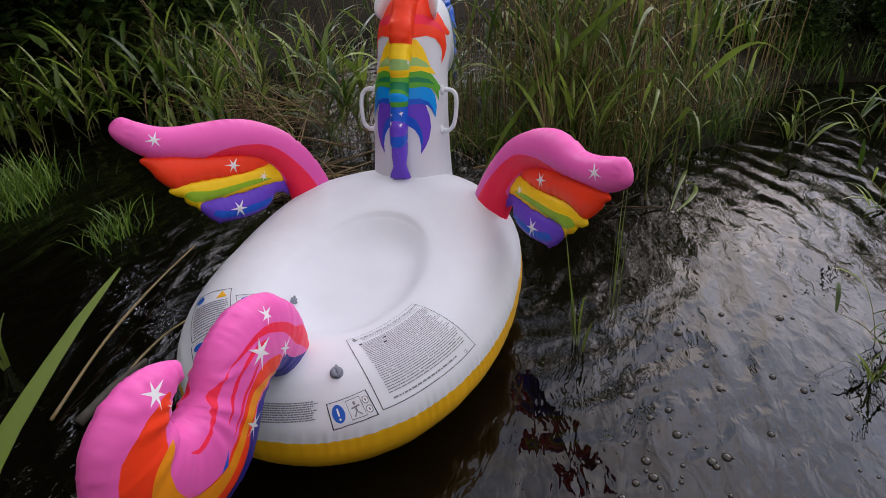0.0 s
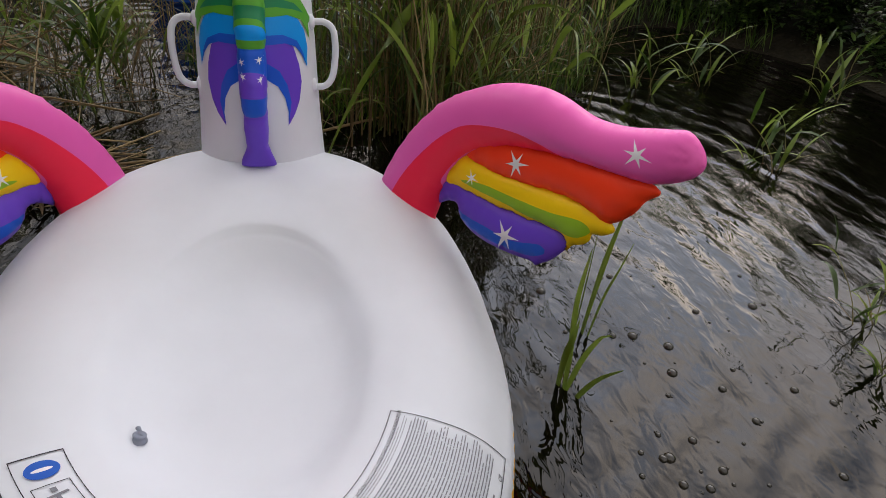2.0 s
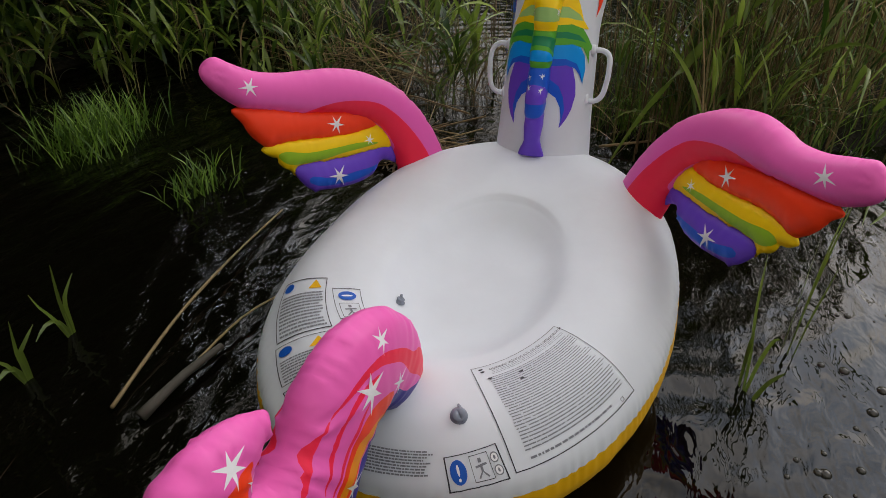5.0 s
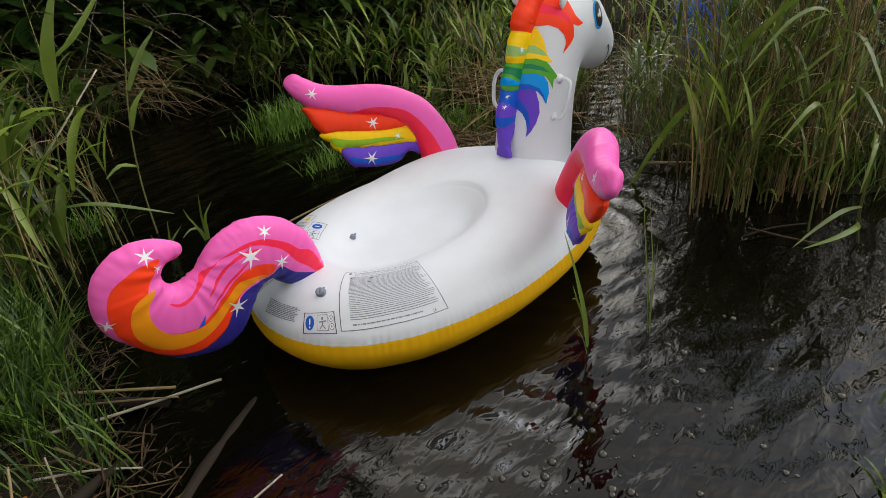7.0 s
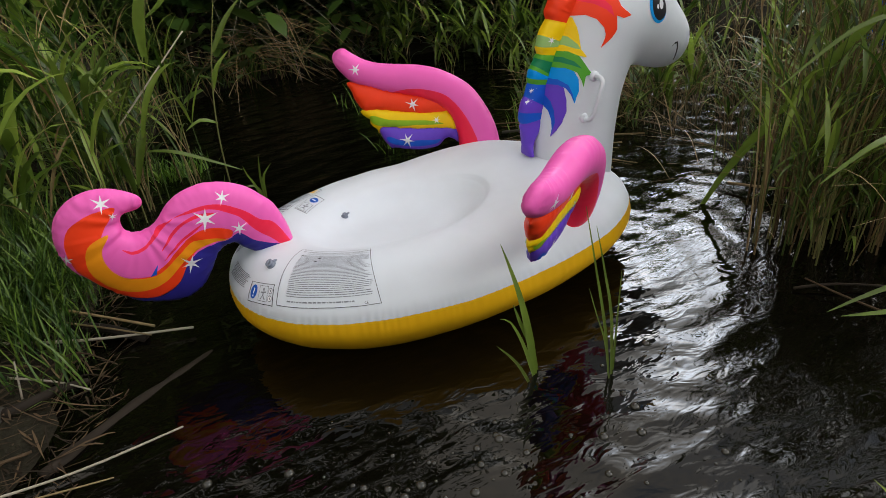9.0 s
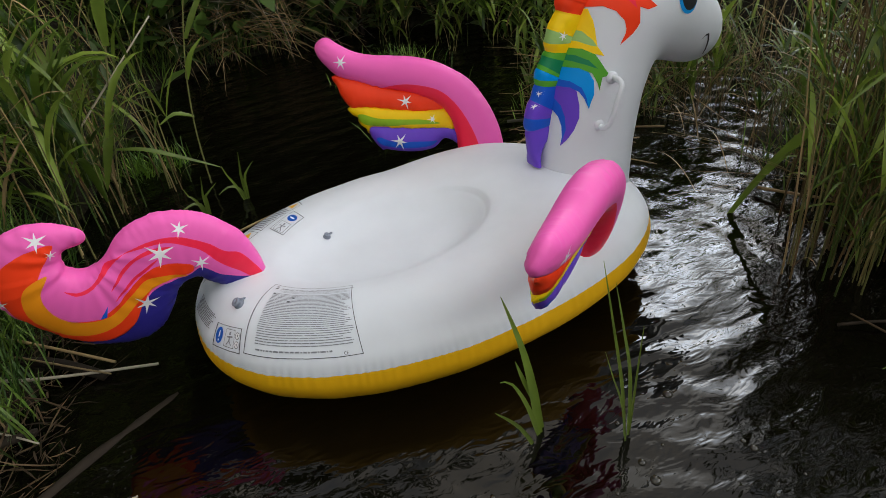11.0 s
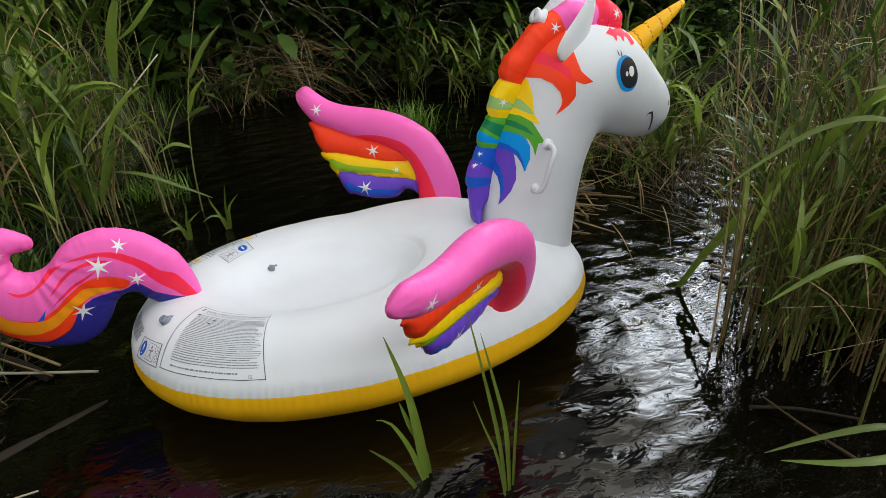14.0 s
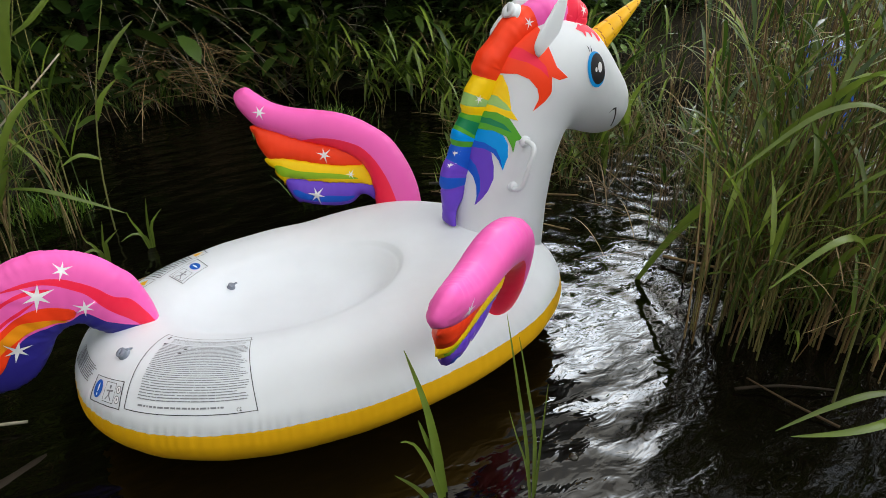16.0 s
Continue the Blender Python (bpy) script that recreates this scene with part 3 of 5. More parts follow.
PURPLE_LOCK = [(4, .565), (28, .565), (40, .545), (48, .51), (51, .475), (47, .44), (40, .415), (31, .393), (32, .42), (29, .45), (22, .475), (12, .49), (4, .495)]
PURPLE_BLUE = [(4, .522), (14, .52), (24, .505), (32, .475), (36, .44), (31.5, .396), (32, .42), (29, .45), (22, .475), (12, .49), (4, .495)]
BLUE_LOCK = [(4, .612), (25, .612), (42, .598), (54, .57), (60, .535), (58, .498), (50, .525), (40, .545), (28, .555), (4, .555)]
BLUE_DARK = [(4, .573), (26, .571), (42, .555), (52, .528), (58, .500), (50, .525), (40, .545), (28, .555), (4, .555)]
GREEN_LOCK = [(4, .650), (26, .650), (42, .636), (54, .612), (70, .580), (61, .578), (63, .545), (57, .565), (47, .59), (30, .604), (4, .604)]
GREEN_DARK = [(4, .634), (22, .634), (38, .622), (52, .600), (36, .612), (20, .620), (4, .620)]
YELLOW_LOCK = [(4, .742), (22, .742), (32, .715), (38, .685), (46, .655), (60, .630), (44, .638), (28, .645), (4, .645)]
YELLOW_PALE = [(4, .694), (22, .690), (38, .670), (46, .654), (38, .657), (22, .666), (4, .668)]
RED_LOCK = [(4, .870), (40, .865), (66, .845), (80, .805), (92, .762), (112, .732), (97, .728), (84, .738), (86, .70), (80, .675), (68, .652), (69, .68), (64, .71), (52, .735), (36, .748), (4, .745)]
RED_WISP = [(8, .815), (34, .808), (58, .790), (74, .765), (80, .735), (66, .758), (46, .776), (20, .786), (8, .788)]
for side in (-1, 1):
    flank("mane_print", densify(RED_LOCK), [(densify(RED_WISP), 1)], [RED, CRIMSON], side, 0.0014, 0.88)
    flank("mane_print", densify(YELLOW_LOCK), [(densify(YELLOW_PALE), 1)], [YELLOW, PALE_GREEN], side, 0.0020, 0.78)
    flank("mane_print", densify(GREEN_LOCK), [(densify(GREEN_DARK), 1)], [GREEN, DARK_GREEN], side, 0.0026, 0.88)
    flank("mane_print", densify(BLUE_LOCK), [(densify(BLUE_DARK), 1)], [SKY_BLUE, BLUE], side, 0.0020, 0.85)
    flank("mane_print", densify(PURPLE_LOCK), [(densify(PURPLE_BLUE), 1)], [PURPLE, BLUE], side, 0.0014, 0.80)

# --- the blown-up mane along the back of neck and head: a boxy tube swept up the neck
MANE_BACK = [(.556, .326), (.547, .365), (.541, .41), (.537, .455), (.545, .50), (.566, .535), (.573, .565), (.579, .596), (.597, .622), (.606, .645), (.607, .672), (.622, .711), (.642, .738), (.647, .768),
             (.664, .80), (.695, .828), (.722, .860), (.755, .888), (.80, .908), (.853, .930), (.90, .926), (.935, .922), (.965, .924), (1.0, .902), (1.016, .865), (1.003, .832)]
# colour from each height on, up to the crown; from there on by x
MANE_BANDS = [(.0, 0), (.438, 1), (.474, 0), (.522, 1), (.560, 2), (.578, 3), (.604, 2), (.614, 4), (.632, 2), (.646, 5), (.668, 6), (.698, 5), (.742, 8)]


def build_mane():
    mats = [PURPLE, BLUE, GREEN, SKY_BLUE, DARK_GREEN, YELLOW, PALE_GREEN, ORANGE, RED, PINK, CRIMSON]
    back = curve_through(MANE_BACK, 0.0045, closed=False)
    n, sides = len(back), 22
    verts, faces, idx = [], [], []
    for i, (x, z) in enumerate(back):
        d = np.array(back[min(i + 4, n - 1)]) - np.array(back[max(i - 4, 0)])
        d = d / np.linalg.norm(d)
        inn = np.array((d[1], -d[0]))
        crown = x > .76
        w = float(np.interp(z, [.32, .335, .365, .40, .5, .6, .7, .78, .9], [.045, .041, .026, .029, .032, .035, .040, .047, .047])) if not crown else float(np.interp(x, [.76, .9, .96, 1.02], [.048, .046, .050, .046]))
        dep = float(np.interp(z, [.325, .35, .42], [.008, .014, .045])) if not crown else 0.06
        pinch = 1 - 0.10 * sum(math.exp(-((z - q) / 0.006) ** 2) for q in (.434, .560, .646, .742)) * (not crown)
        pinch *= 1 - 0.14 * math.exp(-((x - .925) / 0.012) ** 2) * crown
        c = np.array((x, z)) + inn * dep
        for j in range(sides):
            a = 2 * math.pi * j / sides
            ca, sa = math.cos(a), math.sin(a)
            k = (abs(ca) ** 2.7 + abs(sa) ** 2.7) ** (-1 / 2.7)
            crease = 1 + 0.05 * noise.noise(Vector((x * 55, z * 55, j * 0.5))) + 0.04 * noise.noise(Vector((x * 22, z * 22, j * 0.3)))
            q = c - inn * dep * k * ca * pinch * crease
            verts.append((q[0], 0.8 * w * k * sa * (0.5 + 0.5 * pinch) * crease, q[1]))
    for i in range(n - 1):
        x, z = (back[i] + back[i + 1]) / 2
        m = 0
        for z0, v in MANE_BANDS:
            if z >= z0:
                m = v
        m = 10 if x > .928 else 9 if x > .80 else m
        for j in range(sides):
            k = (j + 1) % sides
            faces.append((i * sides + j, i * sides + k, (i + 1) * sides + k, (i + 1) * sides + j))
            idx.append(m)
    faces += [tuple(range(sides))[::-1], tuple(range((n - 1) * sides, n * sides))]
    idx += [0, 10]
    ob = mesh_object("mane", verts, faces, mats, idx, unicorn, "rainbow-striped inflated mane")
    bm = bmesh.new()
    bm.from_mesh(ob.data)
    bmesh.ops.recalc_face_normals(bm, faces=bm.faces)
    bm.to_mesh(ob.data)
    bm.free()
    tree = bvh_of(ob)

    def behind(y, z):
        q, _, _, _ = tree.ray_cast(Vector((0.3, y, z)), Vector((1, 0, 0)))
        return q + Vector((-0.0012, 0, 0)) if q is not None else Vector((0.6, y, z))
    for y, z, r in ((-.016, .541, .0095), (-.017, .509, .0085), (.017, .537, .0085), (.016, .513, .0095)):
        print_patch("star_print", star(y, z, r, 0.4), [], [STAR], behind, ob, 0.005)
    for side in (-1, 1):
        def beside(x, z, side=side):
            q, _, _, _ = tree.ray_cast(Vector((x, side * 0.3, z)), Vector((0, -side, 0)))
            return q + Vector((0, side * 0.0012, 0)) if q is not None else Vector((x, side * .04, z))
        for x, z, r in ((.640, .684, .016), (.790, .868, .019), (.982, .888, .018)):
            print_patch("star_print", star(x, z, r, 0.2), [], [STAR], beside, ob, 0.006)
    # fringe print under the forelock
    for side in (-1, 1):
        print_patch("fringe_print", np.array(densify([(.93, .845), (.952, .835), (.958, .822), (.966, .836), (.977, .832), (.985, .817), (.993, .832), (1.003, .826), (1.012, .806), (1.03, .808), (1.02, .84), (.97, .86)], 3)), [], [CRIMSON],
                    lambda u, v, side=side: on_face(u, v, side), unicorn, 0.008)


build_mane()

# --- ears, horn, eyes, mouth
EAR_NARROW = [(.770, .800), (.766, .825), (.785, .858), (.815, .892), (.845, .930), (.866, .952), (.880, .946), (.882, .905), (.872, .862), (.855, .822), (.835, .795), (.80, .782)]
EAR_AXIS = (0.40, 0.917)                                       # the ear's lean
EAR = []
for eu, ev in EAR_NARROW:
    across = (eu - .815) * EAR_AXIS[1] - (ev - .86) * EAR_AXIS[0]
    EAR.append((eu + .15 * across * EAR_AXIS[1], ev - .15 * across * EAR_AXIS[0]))
for side in (-1, 1):
    def place_ear(u, v, h, side=side):
        h = 0.35 * h if h > 0 else h                       # the outer face is flatter
        return Vector((u, side * (0.082 + 0.12 * (v - 0.82) - 0.35 * (u - 0.82) + h), v))
    pillow("ear", curve_through(EAR, 0.008), [], [WHITE], place_ear, unicorn, fat=0.55, step=0.009, label="white pointed ear")


def build_horn():
    a, b = Vector((1.058, 0, 0.782)), Vector((1.232, 0, 0.899))
    d = (b - a).normalized()
    s = Vector((0, 1, 0))
    u = d.cross(s)
    verts, faces, idx = [], [], []
    n, m = 24, 56
    for i in range(m + 1):
        t = i / m
        r = 0.034 * (1 - t) ** 0.85 + 0.007
        if t > 0.95:
            r *= math.sqrt(max(0.02, 1 - ((t - 0.95) / 0.05) ** 2))
        for j in range(n):
            ph = (t * 5 + j / n) % 1.0
            rr = r * (1 - 0.045 * math.exp(-(min(ph, 1 - ph) / 0.09) ** 2))
            w = 2 * math.pi * j / n
            verts.append(a + d * (b - a).length * t + (s * math.cos(w) + u * math.sin(w)) * rr)
    for i in range(m):
        for j in range(n):
            k = (j + 1) % n
            faces.append((i * n + j, i * n + k, (i + 1) * n + k, (i + 1) * n + j))
            ph = ((i + 0.5) / m * 5 + (j + 0.5) / n) % 1.0
            idx.append(1 if min(ph, 1 - ph) < 0.035 else 0)
    faces.append(tuple(range(m * n, m * n + n)))
    idx.append(0)
    mesh_object("horn", verts, faces, [YELLOW_BASE, HORN_LINE], idx, unicorn, "yellow inflated spiral horn with brown grooves")


build_horn()
for side in (-1, 1):
    f = lambda u, v, side=side, lift=0.0015: on_face(u, v, side, lift)
    eye = print_patch("eye", oval(.983, .737, .052, .038, radians(115)), [(oval(.990, .738, .044, .033, radians(112)), 1), (oval(.999, .742, .0145, .010, radians(100)), 2), (oval(.981, .738, .007, .005, radians(100)), 2)],
                      [EYE_BLUE, EYE_BLACK, STAR], f, unicorn, 0.007, "printed blue-rimmed black eye with white glints")
    print_patch("eyelash", np.array([(.954, .789), (.958, .787), (.956, .797), (.949, .806), (.953, .796)]), [], [INK], f, unicorn)
    print_patch("eyelash", np.array([(.963, .787), (.967, .785), (.967, .794), (.963, .803), (.964, .794)]), [], [INK], f, unicorn)
    print_patch("mouth", np.array(densify([(1.070, .597), (1.083, .605), (1.093, .606), (1.099, .590), (1.107, .545), (1.112, .546), (1.105, .592), (1.098, .612), (1.086, .611)], 3)), [], [INK], f, unicorn, 0.006)
    print_patch("nostril", oval(1.170, .622, .005, .009, radians(-15), 16), [], [GREY_INK], f, unicorn, 0.004)


def soft_tube(name, pts, r, mat, parent, label="", sides=12, step=0.01):
    c = curve_through(pts, step, closed=False)
    verts, faces = tube(c, [r] * len(c), sides)
    return mesh_object(name, verts, faces, mat, parent=parent, label=label)


for side in (-1, 1):
    soft_tube("handle", [(.735, side * .105, .572), (.737, side * .140, .575), (.734, side * .160, .562), (.722, side * .165, .535), (.712, side * .163, .495), (.704, side * .155, .462), (.700, side * .135, .447), (.702, side * .10, .450)],
              0.0072, WHITE, unicorn, "white moulded grab handle")
    for px, pz in ((.737, .573), (.702, .449)):
        verts, faces = tube([(px, side * .108, pz), (px, side * .119, pz), (px, side * .123, pz)], [0.017, 0.016, 0.009], 16)
        mesh_object("handle_base", verts, faces, WHITE, parent=unicorn)


def build_valve(name, base, normal, parent, mat=VALVE, size=1.0):
    b, n = Vector(base), Vector(normal).normalized()
    prof = [(0.0, .017), (.002, .017), (.004, .0125), (.010, .0120), (.012, .0135), (.0145, .0135), (.0165, .011), (.0150, .006), (.0145, .003)]
    verts, faces = tube([b + n * p * size for p, _ in prof], [r * size for _, r in prof], 18)
    v = mesh_object(name, verts, faces, mat, parent=parent, label="clear plastic inflation valve")
    verts, faces = tube([b + n * .012 * size + Vector((.010, 0, 0)) * size, b + n * .013 * size + Vector((.019, .006, .0)) * size, b + n * .008 * size + Vector((.025, .01, .0)) * size], [.002, .0032, .002], 6)
    mesh_object("valve_tab", verts, faces, mat, parent=v)
    return v


p = on_hull(-.050, .128, 0)
build_valve("valve", p, (0.25, -0.25, 0.9), unicorn, VALVE, 0.65)
p = on_hull(-.332, -.099, 0)
build_valve("valve", p, (-0.5, -0.2, 0.85), unicorn, VALVE, 0.85)
build_valve("valve", (.765, 0.0, .888), (-0.75, 0, 0.45), unicorn, WHITE, 1.6)

# --- wings
WN = Vector((-.496, -.808, .319)).normalized()
WV = (Vector((0, 0, 1)) - WN * WN.z).normalized()
WU = Vector((-.85224, .52316, 0))
WC = Vector((.348, .515, .4075))
ARM = [(-.215, -.235), (-.205, -.155), (-.200, -.10), (-.178, -.035), (-.140, .003), (-.085, .028), (-.02, .045), (.06, .062), (.13, .085), (.185, .105), (.225, .140), (.252, .175), (.260, .205),
       (.245, .226), (.215, .234), (.18, .212), (.13, .185), (.07, .170), (.0, .163), (-.07, .155), (-.14, .137), (-.20, .108), (-.255, .070), (-.30, .012), (-.335, -.055), (-.355, -.125), (-.365, -.235)]
ARM_BAND = [(-.20, -.25), (-.20, -.10), (-.175, -.03), (-.13, .010), (-.06, .035), (.04, .055), (.03, .062), (-.032, .068), (-.092, .062), (-.153, .044), (-.192, .016), (-.228, -.028), (-.262, -.090), (-.285, -.16), (-.295, -.25), (-.25, -.27)]
RED_F = [(.20, .112), (.213, .104), (.209, .094), (.196, .072), (.188, .046), (.172, .020), (.153, -.001), (.146, -.011), (.138, -.009), (.128, -.003), (.061, -.008), (-.009, -.020), (-.086, -.028), (-.145, -.027), (-.178, -.025), (-.165, .02), (-.12, .042), (-.05, .055), (.04, .075), (.12, .10)]
YEL_F = [(.153, .008), (.168, .000), (.165, -.009), (.150, -.024), (.133, -.033), (.135, -.042), (.127, -.057), (.108, -.073), (.104, -.086), (.096, -.085), (.088, -.069), (.045, -.074), (-.031, -.082), (-.113, -.083), (-.205, -.090), (-.198, -.05), (-.178, -.015), (-.145, -.010), (-.086, -.012), (-.009, -.005), (.061, .006), (.13, .014)]
BLU_F = [(.100, -.060), (.098, -.088), (.081, -.120), (.066, -.136), (.057, -.146), (.044, -.144), (-.002, -.152), (-.067, -.156), (-.122, -.146), (-.156, -.118), (-.182, -.122), (-.205, -.135), (-.205, -.080), (-.113, -.070), (-.031, -.068), (.045, -.060)]
GRN_S = [(.133, -.028), (.115, -.021), (.058, -.038), (-.016, -.045), (-.094, -.050), (-.150, -.064), (-.108, -.066), (-.043, -.064), (.005, -.066), (.057, -.064), (.111, -.055)]
LBL_S = [(.072, -.112), (.061, -.101), (.006, -.120), (-.059, -.121), (-.109, -.123), (-.136, -.122), (-.114, -.138), (-.052, -.144), (.004, -.139), (.049, -.130)]


def build_wing(side):
    def place(u, v, h, off=0.0):
        if side < 0:
            # the right wing is slimmer towards its tip, which hangs a little
            upper = float(smooth((v - 0.04) / 0.10))
            slim = 1 - 0.16 * float(smooth((u - 0.08) / 0.14)) * upper
            mid = 0.135 + 0.52 * (u - 0.13)
            v, h = mid + (v - mid) * slim, h * slim
            v -= (0.26 + 0.16 * upper) * 0.5 * (u - 0.08 + math.hypot(u - 0.08, 0.04))
            v -= 0.026 * math.exp(-((u - 0.075) / 0.075) ** 2) * upper
        p = WC + WU * u + WV * v + WN * (h + off)
        p = Vector((p.x, side * p.y, p.z))
        if side < 0:
            # the right wing sits a little further back
            p = p + Vector((-0.042, 0.014, 0.012)) + Vector((0.007, -0.020, 0)) * float(smooth((u + 0.15) / 0.42))
        return p
    arm = pillow("wing", curve_through(ARM, 0.008), [(curve_through(ARM_BAND, 0.008), 1), (star(.166, .150, .027, 0.1), 2)], [PINK, CRIMSON, STAR], place, unicorn, fat=0.80, step=0.007, pucker=0.0025, gathers=((.262, .215, .009, .01, .075, 4.0),),
                 label="inflated rainbow wing with a pink upper edge")
    pillow("wing_feather", curve_through(RED_F, 0.008), [(star(-.039, .013, .029, 0.3), 1)], [RED, STAR], lambda u, v, h: place(u, v, h, -0.004), arm, fat=0.62, step=0.007, pucker=0.006, label="orange-red inflated feather")
    pillow("wing_feather", curve_through(YEL_F, 0.008), [(curve_through(GRN_S, 0.008), 1), (star(-.125, -.050, .018, 0.0), 2)], [YELLOW, LIME, STAR], lambda u, v, h: place(u, v, h, -0.006), arm, fat=0.62, step=0.007, pucker=0.006,
           label="yellow inflated feather with a lime stripe")
    pillow("wing_feather", curve_through(BLU_F, 0.008), [(curve_through(LBL_S, 0.008), 1), (star(-.010, -.119, .033, 0.2), 2)], [PURPLE, BLUE, STAR], lambda u, v, h: place(u, v, h, -0.008), arm, fat=0.62, step=0.007, pucker=0.006,
           label="violet inflated feather with a blue stripe")


build_wing(1)
build_wing(-1)

# --- tail, in the plane y = 0
TAIL = [(-.245, .30), (-.27, .385), (-.299, .424), (-.331, .458), (-.372, .482), (-.413, .495), (-.456, .497), (-.5, .487), (-.535, .466), (-.570, .430), (-.602, .412), (-.630, .412), (-.648, .425), (-.652, .448),
        (-.642, .468), (-.607, .472), (-.590, .482), (-.588, .500), (-.602, .517), (-.641, .541), (-.68, .551), (-.715, .549), (-.75, .537), (-.782, .512), (-.803, .478), (-.813, .435), (-.810, .388), (-.797, .350),
        (-.770, .312), (-.744, .282), (-.715, .248), (-.678, .214), (-.616, .188), (-.555, .182), (-.508, .205), (-.473, .248), (-.450, .287), (-.421, .308), (-.398, .306), (-.375, .280), (-.32, .24), (-.25, .235)]
T_CRIM = [(-.245, .25), (-.285, .345), (-.322, .372), (-.348, .402), (-.378, .426), (-.41, .444), (-.451, .452), (-.495, .447), (-.535, .433), (-.566, .411), (-.598, .386), (-.626, .372), (-.651, .372), (-.668, .393), (-.648, .379), (-.625, .38),
          (-.602, .392), (-.575, .417), (-.545, .431), (-.509, .439), (-.454, .441), (-.425, .434), (-.399, .418), (-.369, .393), (-.340, .345), (-.30, .30), (-.25, .23)]
T_LINE = [(-.433, .428), (-.474, .433), (-.511, .423), (-.54, .405), (-.564, .381), (-.581, .36), (-.558, .379), (-.534, .4), (-.504, .418), (-.472, .424), (-.435, .421)]
T_THIN = [(-.463, .407), (-.491, .396), (-.527, .378), (-.558, .355), (-.582, .333), (-.552, .353), (-.522, .373), (-.49, .389)]
T_EDGE = [(-.399, .364), (-.436, .385), (-.474, .389), (-.501, .381), (-.523, .368), (-.55, .349), (-.578, .325), (-.604, .311), (-.621, .305), (-.585, .295), (-.542, .312), (-.51, .342), (-.469, .355), (-.412, .343)]
T_RED = [(-.650, .500), (-.70, .503), (-.74, .492), (-.772, .470), (-.790, .427), (-.788, .365), (-.765, .315), (-.731, .270), (-.685, .240), (-.624, .228), (-.567, .255), (-.534, .300), (-.50, .335), (-.45, .350), (-.42, .350), (-.45, .372),
         (-.51, .372), (-.56, .335), (-.61, .30), (-.69, .315), (-.725, .36), (-.72, .41), (-.69, .455)]
T_YEL = [(-.685, .440), (-.731, .428), (-.752, .399), (-.758, .352), (-.739, .304), (-.701, .270), (-.648, .258), (-.594, .272), (-.541, .312), (-.499, .336), (-.452, .344), (-.415, .338), (-.45, .356), (-.5, .364), (-.533, .346), (-.568, .321),
         (-.603, .300), (-.645, .298), (-.689, .317), (-.712, .355), (-.713, .400)]
T_NAVY = [(-.75, .272), (-.731, .270), (-.685, .240), (-.624, .228), (-.567, .255), (-.530, .305), (-.495, .331), (-.45, .338), (-.415, .338), (-.383, .350), (-.35, .315), (-.30, .285), (-.24, .255), (-.24, .2), (-.38, .26), (-.41, .295), (-.48, .19), (-.56, .15), (-.70, .16)]
T_MARK = [(-.628, .298), (-.612, .300), (-.60, .328)]


def build_tail():
    mats = [PINK, CRIMSON, RED, ORANGE, NAVY, STAR, BLUE]
    regions = [(curve_through(T_CRIM, .009), 1), (curve_through(T_LINE, .006), 1), (curve_through(T_THIN, .006), 1), (curve_through(T_RED, .009), 2), (curve_through(T_NAVY, .009), 4), (curve_through(T_EDGE, .009), 2), (curve_through(T_YEL, .009), 3), (np.array(densify(T_MARK, 3)), 6)]
    for x, z, r, a in ((-.400, .459, .022, .1), (-.456, .417, .036, .25), (-.380, .364, .025, .4), (-.522, .303, .032, .15), (-.676, .519, .026, .3), (-.661, .481, .013, .1), (-.799, .395, .020, .2)):
        regions.append((star(x, z, r, a), 5))

    def bent(u, v, h):
        y = 0.085 * max(0.0, -0.27 - u)
        return Vector((u - 0.16 * y, h + y + 0.014, v - 0.4 * y))
    pillow("tail", curve_through(TAIL, 0.009), regions, mats, bent, unicorn, fat=0.60, step=0.0062, pucker=0.005, gathers=((-.615, .445, .0045, .04, .20, 6.0), (-.425, .285, .0025, .03, .18, 7.0)), label="curled rainbow tail, pink, red, orange and navy with white stars")


build_tail()

# --- printed warnings on the hull: frames, lines of small print, pictograms
def hull_polar(x, y):
    th = math.atan2(y, -(x - SEAT_C))
    t = math.pi - th
    r_out = reach(SEAT_C, t, HULL_C, HULL_A, HULL_B, HULL_P)
    r_in = 1 / math.sqrt((math.cos(t) / SEAT_A) ** 2 + (math.sin(t) / SEAT_B) ** 2)
    return th, (math.hypot(x - SEAT_C, y) - r_in) / (r_out - r_in)


def quad_on_hull(corners):
    """Maps the unit square to a four-cornered field that bends round the hull: u along the lines, v from first line to last."""
    a, b, c, d = (np.array(hull_polar(*k)) for k in corners)

    def at(u, v, lift=0.0012):
        th, f = a * (1 - u) * (1 - v) + b * u * (1 - v) + c * u * v + d * (1 - u) * v
        t = math.pi - th
        r_out = reach(SEAT_C, t, HULL_C, HULL_A, HULL_B, HULL_P)
        r_in = 1 / math.sqrt((math.cos(t) / SEAT_A) ** 2 + (math.sin(t) / SEAT_B) ** 2)
        r = r_in + f * (r_out - r_in)
        return on_hull(SEAT_C + r * math.cos(t), r * math.sin(t), lift)
    return at


